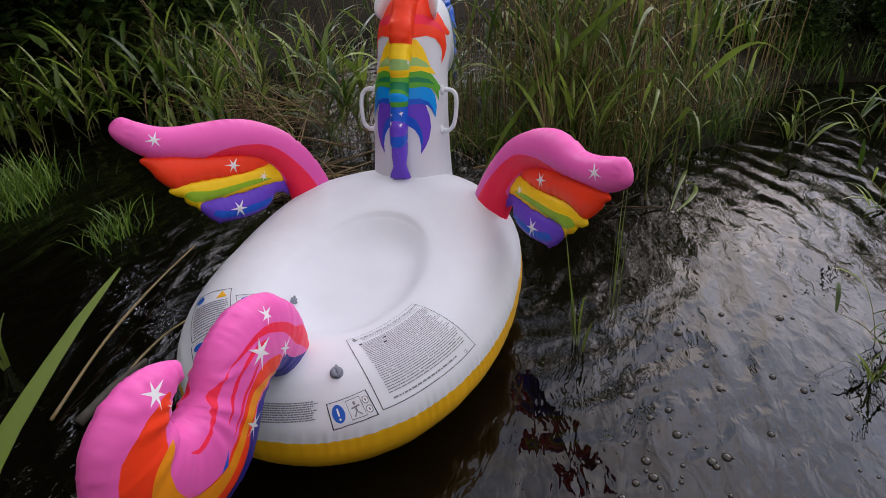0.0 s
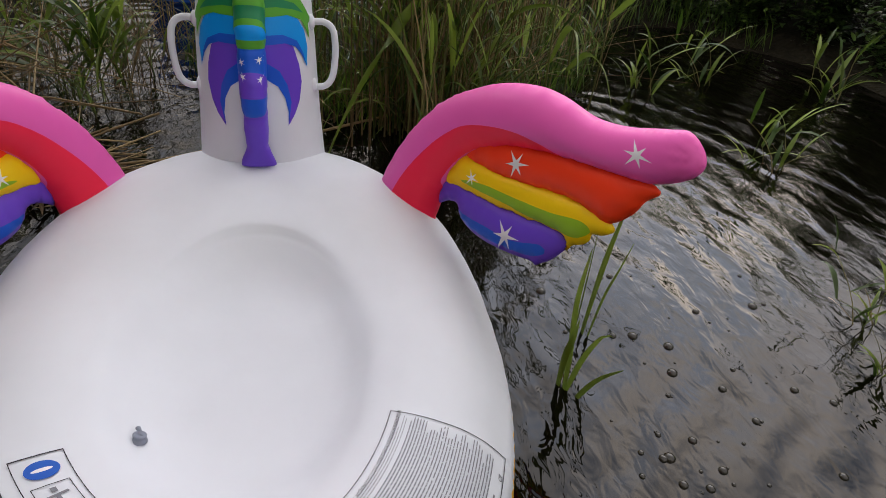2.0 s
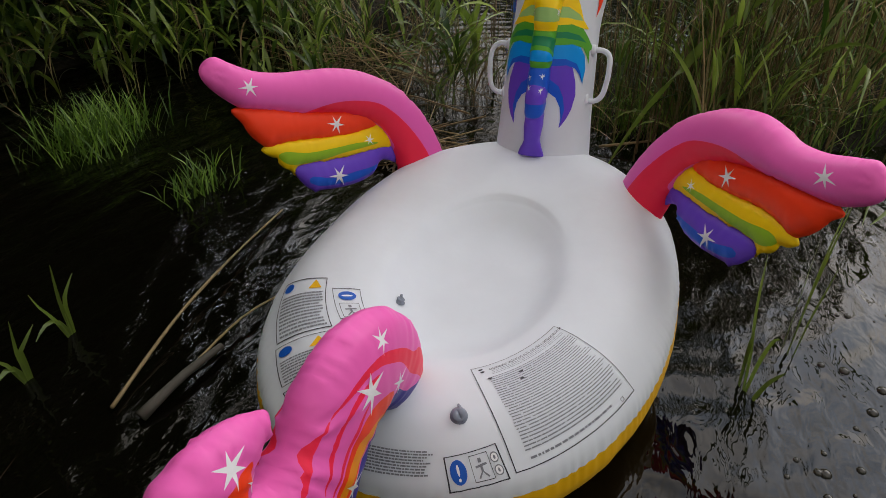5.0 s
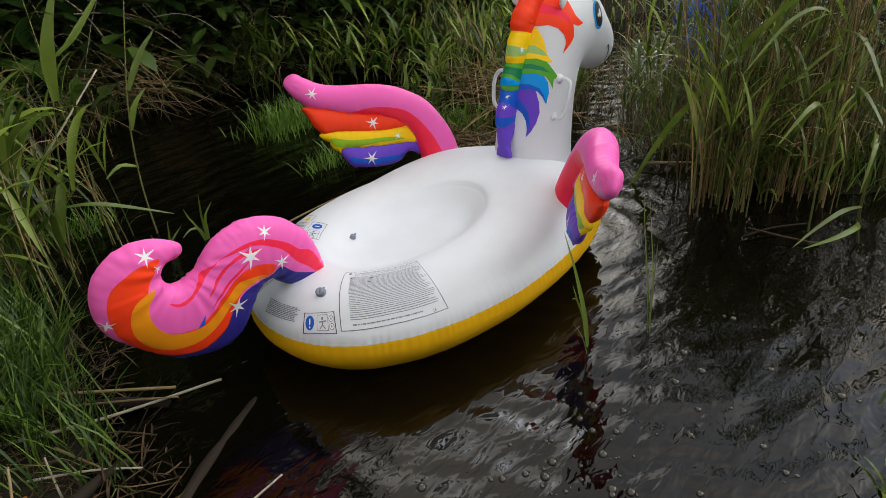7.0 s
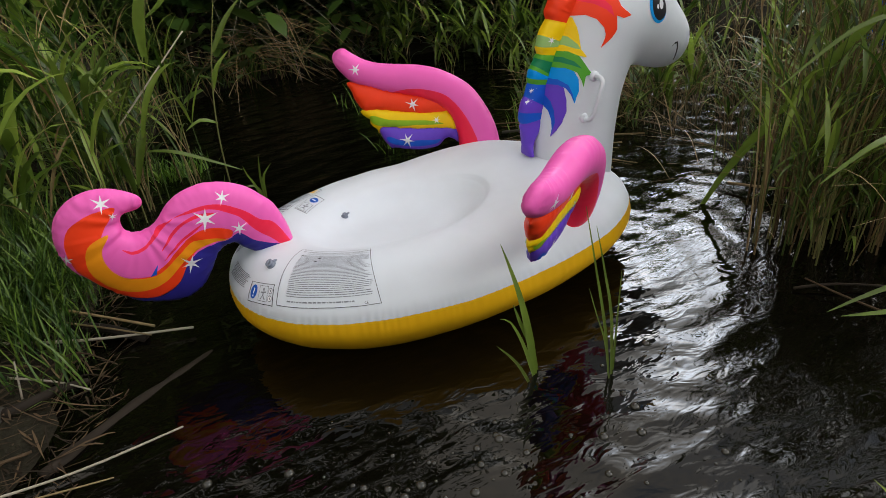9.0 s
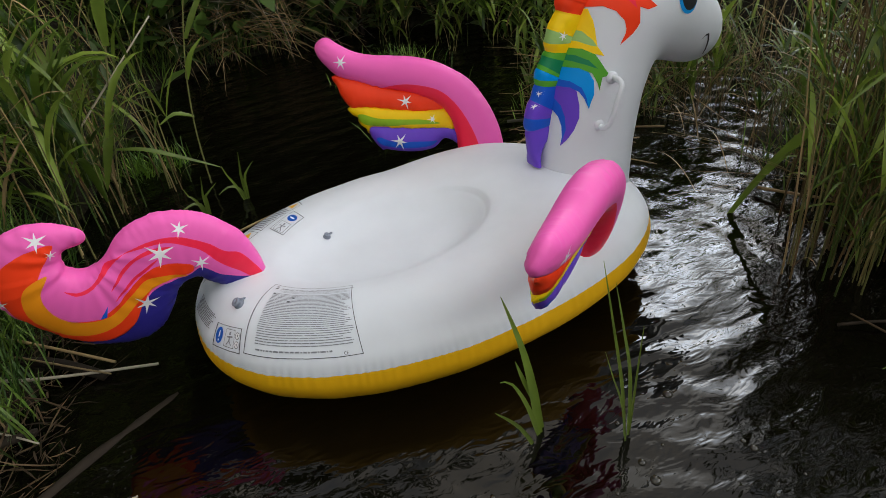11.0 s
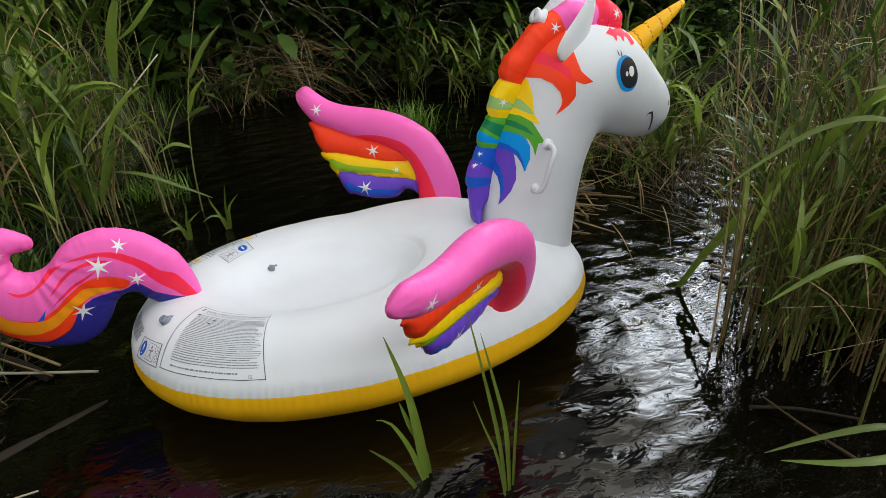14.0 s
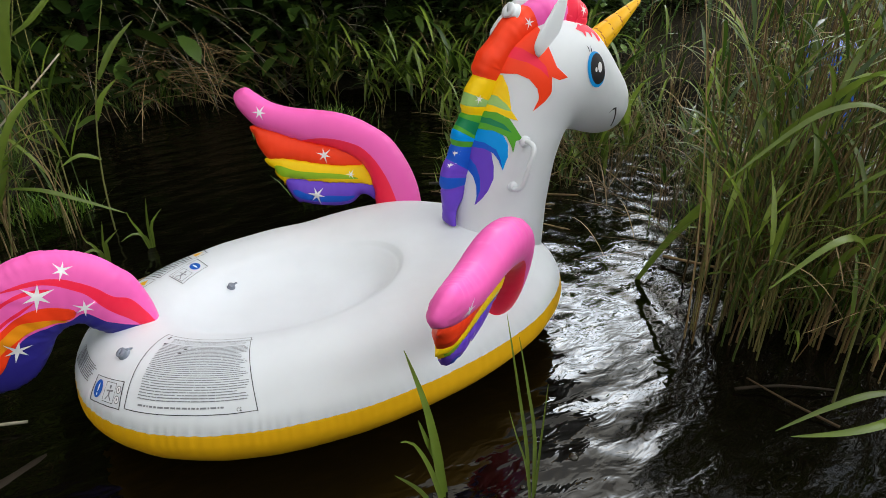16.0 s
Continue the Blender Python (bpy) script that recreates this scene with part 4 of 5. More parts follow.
def print_frame(at, w=0.012, corner=None, parent=None):
    verts, faces = [], []
    n = 24
    rim = [(t / n, 0) for t in range(n)] + [(1, t / n) for t in range(n)] + [(1 - t / n, 1) for t in range(n)] + [(0, 1 - t / n) for t in range(n)]
    for u, v in rim:
        verts += [at(u, v), at(0.5 + (u - 0.5) * (1 - w), 0.5 + (v - 0.5) * (1 - w))]
    k = len(rim)
    for i in range(k):
        j = (i + 1) % k
        faces.append((2 * i, 2 * j, 2 * j + 1, 2 * i + 1))
    return mesh_object("print_frame", verts, faces, INK, parent=parent)


def print_lines(at, rows, seed, u0=0.05, u1=0.95, v0=0.05, v1=0.95, thick=0.36, parent=None, mat=None, word=(0.02, 0.07), gap=0.009):
    rng = random.Random(seed)
    verts, faces = [], []
    for r in range(rows):
        v = v0 + (v1 - v0) * (r + 0.5) / rows
        hv = (v1 - v0) / rows * thick * 0.5
        u = u0 + rng.random() * 0.01
        end = u1 - rng.random() ** 2 * 0.12
        while u < end:
            w = min(rng.uniform(*word), end - u)
            if w > 0.008:
                k = len(verts)
                verts += [at(u, v - hv), at(u + w, v - hv), at(u + w, v + hv), at(u, v + hv)]
                faces.append((k, k + 1, k + 2, k + 3))
            u += w + gap
    return mesh_object("small_print", verts, faces, mat or GREY_INK, parent=parent)


def print_text(at, text, u0, v0, v1, parent, aspect):
    """One readable line, set from u0 on between the heights v0 and v1 of a field."""
    cu = bpy.data.curves.new("line", "FONT")
    cu.body, cu.size = text, 1.0
    ob = bpy.data.objects.new("line", cu)
    scene.collection.objects.link(ob)
    dg = bpy.context.evaluated_depsgraph_get()
    me = bpy.data.meshes.new_from_object(ob.evaluated_get(dg))
    bpy.data.objects.remove(ob)
    me.name = "warning_line"
    k = (v0 - v1)
    for v in me.vertices:
        v.co = at(u0 + v.co.x * abs(k) * aspect, v0 + v.co.y * k / 0.72)
    me.materials.append(INK)
    t = new("warning_line", me)
    t.parent = parent
    return t


def pictogram(at, parent, rings=True):
    """Blue oval sign with a white mark, beside or above a small framed figure."""
    cu, cv, a, b = (0.21, 0.5, 0.14, 0.36) if rings else (0.5, 0.27, 0.32, 0.15)
    lifted = lambda u, v: at(u, v, 0.0016)
    print_patch("blue_sign", oval(cu, cv, a, b), [(oval(cu, cv - b * .15, a * .16, b * .48), 1), (oval(cu, cv + b * .62, a * .16, b * .13), 1)] if rings else [(oval(cu, cv, a * .62, b * .2), 1)], [BLUE_INK, STAR], lifted, parent, 0.06)
    field = [(0.44, 0.12), (0.78, 0.12), (0.78, 0.88), (0.44, 0.88)] if rings else [(0.15, 0.52), (0.85, 0.52), (0.85, 0.95), (0.15, 0.95)]
    inner = lambda u, v, lift=0.0014: at(field[0][0] + u * (field[1][0] - field[0][0]), field[0][1] + v * (field[2][1] - field[0][1]), lift)
    print_frame(inner, 0.05, parent=parent)
    for k, quad in enumerate(([(.42, .15), (.58, .15), (.58, .32), (.42, .32)], [(.2, .42), (.8, .36), (.82, .44), (.22, .50)], [(.44, .4), (.56, .4), (.56, .68), (.44, .68)], [(.44, .66), (.52, .66), (.3, .9), (.22, .88)], [(.48, .66), (.56, .66), (.78, .86), (.70, .9)])):
        print_patch("figure_stroke", np.array(quad), [], [GREY_INK], lambda u, v: inner(u, v, 0.0015), parent, 0.2)
    if rings:
        for v in (.34, .70):
            print_patch("ring", oval(0.88, v, .075, .15, 0, 20), [(oval(0.88, v, .058, .115, 0, 20), 1), (oval(0.88, v, .02, .06, 0, 10), 0)], [GREY_INK, STAR], lifted, parent, 0.06)


tag = mesh_object("label_field", [on_hull(-.2, -.2, -.01), on_hull(-.19, -.2, -.01), on_hull(-.19, -.19, -.01)], [(0, 1, 2)], WHITE, parent=unicorn, label="block of black printed warnings in small lines")
BLOCK = quad_on_hull([(-.236, -.087), (-.076, -.199), (-.118, -.358), (-.358, -.202)])

print_frame(BLOCK, 0.012, parent=tag)
print_text(BLOCK, "WARNING: AQUATIC TOY. USE ONLY UNDER SUPERVISION", 0.13, 0.060, 0.028, tag, 1.02)
print_lines(BLOCK, 4, 10, 0.13, 0.97, 0.075, 0.16, 0.22, tag, word=(0.01, 0.05), gap=0.006)
print_lines(BLOCK, 29, 11, 0.09, 0.975, 0.18, 0.90, 0.34, tag, word=(0.006, 0.075), gap=0.0045)
print_lines(BLOCK, 1, 12, 0.10, 0.80, 0.93, 0.955, 0.6, tag, GREY_INK, word=(0.01, 0.05))
for u, v in ((0.07, 0.05), (0.075, 0.09), (0.10, 0.20), (0.31, 0.33), (0.34, 0.25)):
    print_patch("print_dot", oval(u, v, 0.018, 0.012, 0, 12), [], [INK], BLOCK, tag, 0.02)
print_text(BLOCK, "CE", 0.84, 0.955, 0.925, tag, 1.1)

sign_r = quad_on_hull([(-.390, -.093), (-.343, -.163), (-.367, -.196), (-.418, -.113)])
print_frame(sign_r, 0.05, parent=tag)
pictogram(sign_r, tag)
stern_text = quad_on_hull([(-.404, .050), (-.388, -.075), (-.417, -.088), (-.437, .045)])
print_lines(stern_text, 9, 21, 0.0, 1.0, 0.0, 0.85, 0.55, tag)

tag_l = mesh_object("label_field", [on_hull(-.2, .2, -.01), on_hull(-.19, .2, -.01), on_hull(-.19, .19, -.01)], [(0, 1, 2)], WHITE, parent=unicorn, label="printed warning boxes with blue and yellow signs")
sign_l = quad_on_hull([(-.104, .252), (-.088, .197), (-.165, .140), (-.190, .187)])
print_frame(sign_l, 0.04, parent=tag_l)
pictogram(sign_l, tag_l, rings=False)
box_a = quad_on_hull([(-.066, .392), (-.071, .281), (-.213, .192), (-.250, .297)])
print_frame(box_a, 0.03, parent=tag_l)
print_lines(box_a, 12, 31, 0.06, 0.94, 0.28, 0.96, 0.5, tag_l)
print_patch("yellow_sign", np.array([(.62, .22), (.90, .22), (.76, .04)]), [], [YELLOW_BASE], lambda u, v: box_a(u, v, 0.0016), tag_l, 0.08)
print_patch("blue_sign", oval(0.16, 0.13, 0.11, 0.08), [], [BLUE_INK], lambda u, v: box_a(u, v, 0.0016), tag_l, 0.06)
box_b = quad_on_hull([(-.260, .294), (-.222, .188), (-.295, .135), (-.336, .233)])
print_frame(box_b, 0.03, parent=tag_l)
print_lines(box_b, 8, 32, 0.06, 0.94, 0.40, 0.96, 0.5, tag_l)
print_patch("yellow_sign", np.array([(.60, .34), (.92, .34), (.76, .08)]), [], [YELLOW_BASE], lambda u, v: box_b(u, v, 0.0016), tag_l, 0.08)
print_patch("blue_sign", oval(0.18, 0.2, 0.12, 0.12), [], [BLUE_INK], lambda u, v: box_b(u, v, 0.0016), tag_l, 0.06)
box_c = quad_on_hull([(-.345, .226), (-.304, .130), (-.360, .070), (-.402, .120)])
print_frame(box_c, 0.03, parent=tag_l)
print_lines(box_c, 9, 33, 0.06, 0.94, 0.10, 0.96, 0.5, tag_l)


# ---------------------------------------------------------------- reeds, grass, wood
def leaf_strip(base, yaw, rise, length, width, droop, rng, verts, faces, segs=6):
    """A long folded blade that rises and bends over."""
    out = Vector((math.cos(yaw), math.sin(yaw), 0))
    side = Vector((-out.y, out.x, 0))
    p = Vector(base)
    ang = rise
    twist = rng.uniform(-0.5, 0.5)
    k0 = len(verts)
    for i in range(segs + 1):
        t = i / segs
        w = width * (0.35 + 1.9 * t if t < 0.25 else 0.825 + 0.7 * (t - 0.25) if t < 0.45 else (1 - ((t - 0.45) / 0.55) ** 1.6) * 0.97 + 0.02)
        d = out * math.cos(ang) + Vector((0, 0, 1)) * math.sin(ang)
        up = d.cross(side)
        s = side * math.cos(twist * t) + up * math.sin(twist * t)
        verts.append(p - s * w * 0.5 + up * w * 0.12)
        verts.append(p)
        verts.append(p + s * w * 0.5 + up * w * 0.12)
        p = p + d * (length / segs)
        ang -= droop / segs * (0.4 + 1.2 * t)
    for i in range(segs):
        a = k0 + 3 * i
        faces.append((a, a + 1, a + 4, a + 3))
        faces.append((a + 1, a + 2, a + 5, a + 4))


def stalk_points(base, height, lean, yaw, n=7):
    pts = []
    for i in range(n):
        t = i / (n - 1)
        off = lean * t * t * height
        pts.append(Vector(base) + Vector((math.cos(yaw) * off, math.sin(yaw) * off, height * t * (1 - 0.25 * abs(lean) * t))))
    return pts


def make_reeds(rng, stalks, spread, height, leaves=8, leaf_len=0.38, leaf_w=0.019, dry=0.0, lean=0.25, stalk_r=0.0035, leaf_from=0.18):
    sv, sf, lv, lf, dv, df = [], [], [], [], [], []
    for _ in range(stalks):
        r, a = spread * math.sqrt(rng.random()), rng.uniform(0, 2 * math.pi)
        base = (r * math.cos(a), r * math.sin(a), -0.12)
        hgt = height * rng.uniform(0.6, 1.08)
        is_dry = rng.random() < dry
        pts = stalk_points(base, hgt, rng.gauss(0, lean), rng.uniform(0, 6.28))
        v, f = tube(pts, [stalk_r * (1 - 0.7 * i / 6) for i in range(7)], 5, cap=False)
        tv, tf = (dv, df) if is_dry else (sv, sf)
        k = len(tv)
        tv += v
        tf += [tuple(i + k for i in q) for q in f]
        yaw = rng.uniform(0, 6.28)
        for j in range(int(leaves * (0.4 if is_dry else 1) + rng.random())):
            t = rng.uniform(leaf_from, 0.98)
            q = pts[min(5, int(t * 6))].lerp(pts[min(6, int(t * 6) + 1)], t * 6 - int(t * 6))
            yaw += math.pi + rng.uniform(-0.5, 0.5)
            tgt = (dv, df) if is_dry or rng.random() < 0.05 else (lv, lf)
            leaf_strip(q, yaw, rng.uniform(0.75, 1.35), leaf_len * rng.uniform(0.55, 1.15), leaf_w * rng.uniform(0.6, 1.25) * (0.35 if tgt[0] is dv else 1.0), rng.uniform(0.5, 2.2), rng, *tgt)
    return (sv, sf), (lv, lf), (dv, df)


def reed_clump(rng, label, **kw):
    top = tagged(new("reed_clump"), label, "reeds", "reeds along the stream")
    st, lf, dr = make_reeds(rng, **kw)
    for nm, (v, f), m in (("stalk_mass", st, REED_STALK), ("leaf_mass", lf, REED_LEAF), ("dry_mass", dr, DRY_LEAF)):
        if f:
            tagged(mesh_object(nm, v, f, m, parent=top), kind="stuff")
    return top


rng = random.Random(7)
TALL = [reed_clump(rng, "tall green common reeds with drooping leaves standing in shallow water", stalks=15, spread=0.25, height=1.22, leaves=7, leaf_len=0.40, leaf_w=0.027, dry=0.42, leaf_from=0.3, lean=0.17, stalk_r=0.0042) for _ in range(4)]
MID = [reed_clump(rng, "green reeds with long bent leaves at the water's edge", stalks=10, spread=0.22, height=1.05, leaves=7, leaf_len=0.44, leaf_w=0.040, dry=0.15, lean=0.4) for _ in range(4)]
DRYC = [reed_clump(rng, "tangle of dry brown reed stalks among green leaves", stalks=20, spread=0.28, height=1.0, leaves=5, dry=0.85, lean=0.9, stalk_r=0.003) for _ in range(2)]
STRAW = [reed_clump(rng, "upright straw-coloured dead reed stems with a few narrow green leaves", stalks=15, spread=0.23, height=1.28, leaves=3, leaf_len=0.36, leaf_w=0.018, dry=0.62, leaf_from=0.42, lean=0.09, stalk_r=0.0042) for _ in range(4)]
NARROW = [reed_clump(rng, "green reeds with narrow bent leaves at the edge of the bed", stalks=9, spread=0.20, height=1.05, leaves=5, leaf_len=0.40, leaf_w=0.020, dry=0.25, lean=0.28) for _ in range(2)]
THIN = [reed_clump(rng, "few thin upright reed stalks with narrow leaves in the water", stalks=6, spread=0.06, height=1.2, leaves=4, leaf_len=0.30, leaf_w=0.016, dry=0.2, lean=0.10) for _ in range(1)]
SPRIG = [reed_clump(rng, "small sprig of young reeds rising from the water", stalks=5, spread=0.08, height=0.42, leaves=4, leaf_len=0.24, leaf_w=0.018, dry=0.0, lean=0.4) for _ in range(2)]
placed, uses = {}, {}


def put(kind, x, y, scale=1.0, turn=None):
    """The first use moves the original, later ones copy it."""
    used = uses.setdefault(id(kind), [0])
    ob = kind[used[0] % len(kind)]
    used[0] += 1
    z = max(0.0, float(ground_height(x, y)))
    m = Matrix.Translation((x, y, z)) @ Matrix.Rotation(rng.uniform(0, 6.28) if turn is None else turn, 4, "Z")
    s = scale * rng.uniform(0.88, 1.12)
    if ob.name not in placed:
        placed[ob.name] = True
        ob.matrix_basis = m
        ob.scale = (s, s, s)
        return ob
    c = copy_thing(ob, m)
    c.scale = (s, s, s)
    return c


# the bed ahead of the float, standing in the water
for x, y in ((1.72, -0.45), (1.95, -0.20), (1.85, -0.72), (2.12, -0.95), (2.15, -0.55), (2.35, -1.25), (2.45, -0.75), (2.6, -1.6), (2.7, -1.1)):
    put(STRAW, x + rng.uniform(-.06, .06), y + rng.uniform(-.06, .06), 0.98)
for x, y in ((1.60, -0.42), (1.95, -0.08), (1.58, -0.62)):
    put(STRAW, x, y, 0.92)
for x, y in ((1.56, -0.34), (1.64, -0.76), (1.80, -0.52), (1.92, -1.02), (1.66, -0.55)):
    put(STRAW, x, y, 0.9)
for x, y in ((2.0, -0.42), (2.3, -0.95)):
    put(TALL, x, y, 0.95)
for x, y in ((1.58, -0.48), (1.70, -0.70), (1.84, -0.86)):
    put(DRYC, x, y, 0.62)
for x, y, k in ((1.42, -0.50, 0.95), (1.52, -0.62, 1.0), (1.34, -0.42, 0.9)):
    put(STRAW, x, y, k)
for x, y in ((1.40, -0.62), (1.58, -0.58), (1.50, -0.44)):
    put(NARROW, x, y, 0.8)
for x, y in ((1.78, 0.10), (2.1, 0.25), (2.35, 0.25)):
    put(TALL, x, y, 0.55)
for x, y in ((2.45, 0.38), (2.75, 0.75), (2.65, 1.1)):
    put(STRAW, x, y, 0.75)
for x, y in ((1.42, 1.22), (1.60, 1.55)):
    put(MID, x, y, 0.55)
for x, y in ((1.75, 0.62), (1.98, 0.95), (2.5, 1.7), (3.1, -1.3)):
    put(MID, x, y, 0.62)
for x, y in ((1.66, -0.16), (1.75, -0.92), (2.02, -1.30)):
    put(NARROW, x, y, 0.62)
for x, y in ((1.72, 1.12), (1.86, 1.50), (2.05, 1.35), (2.15, 1.85), (2.4, 2.5)):
    put(TALL, x, y, 0.6)
# the left bank, its first rows in the water
for x, y in ((-0.85, 1.0), (-1.05, 0.72), (-0.62, 1.50), (-1.15, 1.15), (-1.4, 0.85), (-0.9, 1.75), (-1.5, 1.5), (-1.8, 1.1), (-1.2, 2.2), (-1.7, 2.0),
             (-0.75, 2.7), (-1.5, 2.7)):
    put(TALL if rng.random() < 0.55 else MID, x, y, 0.88)
for x, y in ((-0.35, 3.2), (1.5, 3.45), (2.1, 3.1), (2.6, 3.0), (0.9, 3.75), (2.1, 3.5), (3.1, 2.9)):
    put(MID, x, y, 0.5)
for x, y in ((0.45, 3.2), (1.05, 3.25), (1.7, 3.2)):
    put(DRYC, x, y, 0.45)
for x, y in ((1.45, 2.35), (1.75, 2.2), (1.2, 2.7)):
    put(MID, x, y, 0.62)
put(DRYC, 0.1, 3.1, 0.6)
# dead stalks round the foot of the bed
for x, y in ((1.66, -0.06), (1.70, -0.35), (1.80, 0.14), (1.72, -0.62), (1.90, -0.92), (2.05, -1.2)):
    put(DRYC, x, y, 0.5)
for x, y in ((1.80, 0.55), (1.98, 0.75), (1.88, 1.05), (2.2, 0.55), (2.15, 0.95), (1.72, 0.78)):
    put(DRYC, x, y, 0.58)
for x, y in ((2.0, 0.58), (2.25, 0.80)):
    put(NARROW, x, y, 0.55)
put(SPRIG, 1.17, -1.77, 0.9)
put(SPRIG, 1.98, -1.66, 1.0)
put(SPRIG, 2.10, -2.02, 1.0)
for x, y in ((0.14, -1.36), (0.30, -1.44)):
    put(SPRIG, x, y, 0.55)
put(THIN, -0.40, 1.30, 0.9)
put(THIN, -0.60, 1.20, 1.0)
put(MID, -0.72, 1.22, 0.8)
for x, y in ((1.14, -0.50), (1.18, -0.60), (1.22, -0.47), (1.27, -0.55), (1.34, -0.48), (1.40, -0.64), (1.50, -0.40)):
    put(THIN, x, y, 0.95)
put(NARROW, 1.26, -0.62, 0.55)
put(NARROW, 1.42, -0.76, 0.65)
# the near bank on the open side
for x, y in ((1.9, -2.6), (0.9, -2.5)):
    put(SPRIG, x, y, 1.3)
for x, y in ((-2.2, -0.4), (-2.4, 0.5), (-2.3, -1.4), (-1.8, -2.6), (-0.8, -3.0), (0.2, -3.1)):
    put(MID, x, y, 1.0)


def make_shrub(label, r):
    top = tagged(new("shrub"), label, "shrub", "dark shrubs behind the stream")
    bv, bf, lv, lf = [], [], [], []
    for _ in range(14):
        yaw, lean, hgt = r.uniform(0, 6.28), r.uniform(0.2, 0.9), r.uniform(1.0, 2.3)
        pts = stalk_points((r.uniform(-.2, .2), r.uniform(-.2, .2), -0.1), hgt, lean * 0.6, yaw, 8)
        v, f = tube(pts, [0.014 * (1 - 0.8 * i / 7) for i in range(8)], 5, cap=False)
        k = len(bv)
        bv += v
        bf += [tuple(i + k for i in q) for q in f]
        for _ in range(230):
            t = r.uniform(0.08, 1.0) * 6.99
            p = pts[int(t)].lerp(pts[int(t) + 1], t % 1) + Vector((r.gauss(0, .16), r.gauss(0, .16), r.gauss(0, .12)))
            yaw2 = r.uniform(0, 6.28)
            leaf_strip(p, yaw2, r.uniform(-0.6, 0.6), r.uniform(.06, .125), r.uniform(.035, .07), r.uniform(0, 1.2), r, lv, lf, 3)
    tagged(mesh_object("branch_mass", bv, bf, BARK, parent=top), kind="stuff")
    tagged(mesh_object("leaf_mass", lv, lf, SHRUB_LEAF, parent=top), kind="stuff")
    return top


SHRUBS = [make_shrub("dark leafy shrub overhanging the bank", rng) for _ in range(3)]
# far-bank ones scaled past 1 are added to keep sky out of the reflections
for x, y, s in ((1.2, -3.3, 0.5), (1.7, -3.35, 0.5), (2.2, -3.25, 0.5), (2.6, -3.1, 0.45), (3.0, -2.75, 0.42), (3.4, -2.6, 0.42), (2.4, -3.7, 0.7), (3.2, -3.5, 0.7), (1.0, 3.4, 1.5), (1.6, 3.35, 1.5), (2.15, 3.2, 1.45), (2.6, 2.85, 1.25), (2.95, 2.45, 1.1), (0.0, 3.75, 2.0), (0.7, 3.85, 2.0), (1.3, 4.0, 1.9), (0.35, 4.4, 2.4), (1.1, 4.6, 2.2), (-0.8, 3.5, 1.2), (-0.2, 3.8, 1.3), (0.3, 3.9, 1.5), (0.9, 4.0, 1.5), (1.5, 4.1, 1.4), (2.2, 4.0, 1.1), (3.1, 3.8, 0.8), (-1.5, 3.2, 1.4), (-2.2, 2.9, 1.5), (4.0, 3.2, 0.7), (-0.5, 4.8, 2.2), (0.6, 5.0, 2.2), (1.7, 5.2, 1.8), (-1.7, 4.2, 2.0), (-3.0, 1.8, 1.5),
                (-2.8, 3.8, 2.0), (-0.5, 3.35, 0.5), (0.0, 3.45, 0.55), (0.5, 3.5, 0.55), (1.0, 3.5, 0.5), (1.6, 3.55, 0.5), (2.2, 3.4, 0.45), (2.7, 3.3, 0.4), (2.8, 2.65, 0.4), (3.4, 2.3, 0.4), (3.6, 2.9, 0.45), (4.2, 2.2, 0.5), (4.6, 2.8, 0.5), (5.0, 3.6, 0.55), (3.2, 3.3, 0.45), (5.6, 2.8, 0.6), (4.4, 4.2, 0.6), (6.4, 0.0, 0.4), (6.5, -0.9, 0.4), (6.3, -1.8, 0.5), (3.5, -2.0, 0.42), (3.9, -2.6, 0.45), (4.5, -2.1, 0.45), (3.9, -2.1, 0.4), (4.9, -2.4, 0.45), (5.5, -2.0, 0.5), (5.0, -3.2, 0.5), (3.0, -2.9, 0.4), (5.2, -2.8, 0.5), (5.0, -1.5, 0.42), (4.2, -3.2, 0.5), (6.0, -3.6, 0.5), (3.6, -1.6, 0.35), (4.4, -1.4, 0.4), (-3.2, -0.6, 1.0), (-2.8, -3.2, 1.2), (0.4, -5.0, 1.2), (6.2, -4.8, 1.2)):
    put(SHRUBS, x, y, s)


def build_wood_screen():
    """Dark leaves added all round as a screen that closes the view and blocks low sky, too far off to tell trees apart.
    """
    r = random.Random(21)
    v, f = [], []
    for _ in range(20000):
        az = r.uniform(0, 2 * math.pi)
        d = r.uniform(7.0, 9.5)
        # an added screen: low where sky should reach the water, tall where not
        tall = 0.55 - 0.35 * float(smooth((math.degrees(az) - 8) / 8)) * float(smooth((52 - math.degrees(az)) / 8)) + 1.6 * float(smooth((math.degrees(az) - 48) / 20)) * float(smooth((215 - math.degrees(az)) / 30))
        top = (2.2 + 0.5 * math.sin(3 * az) + 0.4 * math.sin(7 * az + 1)) * tall
        z = top * r.random() ** 0.8
        p = Vector((1.0 + d * math.cos(az), 0.5 + d * math.sin(az), 0.3 + z))
        leaf_strip(p, r.uniform(0, 6.28), r.uniform(-0.7, 0.7), r.uniform(.2, .42), r.uniform(.12, .24), r.uniform(0, 1.2), r, v, f, 2)
    tagged(mesh_object("far_wood", v, f, SHRUB_LEAF), "screen of dark leaves added behind the stream to block low sky", "wood", kind="stuff")


build_wood_screen()


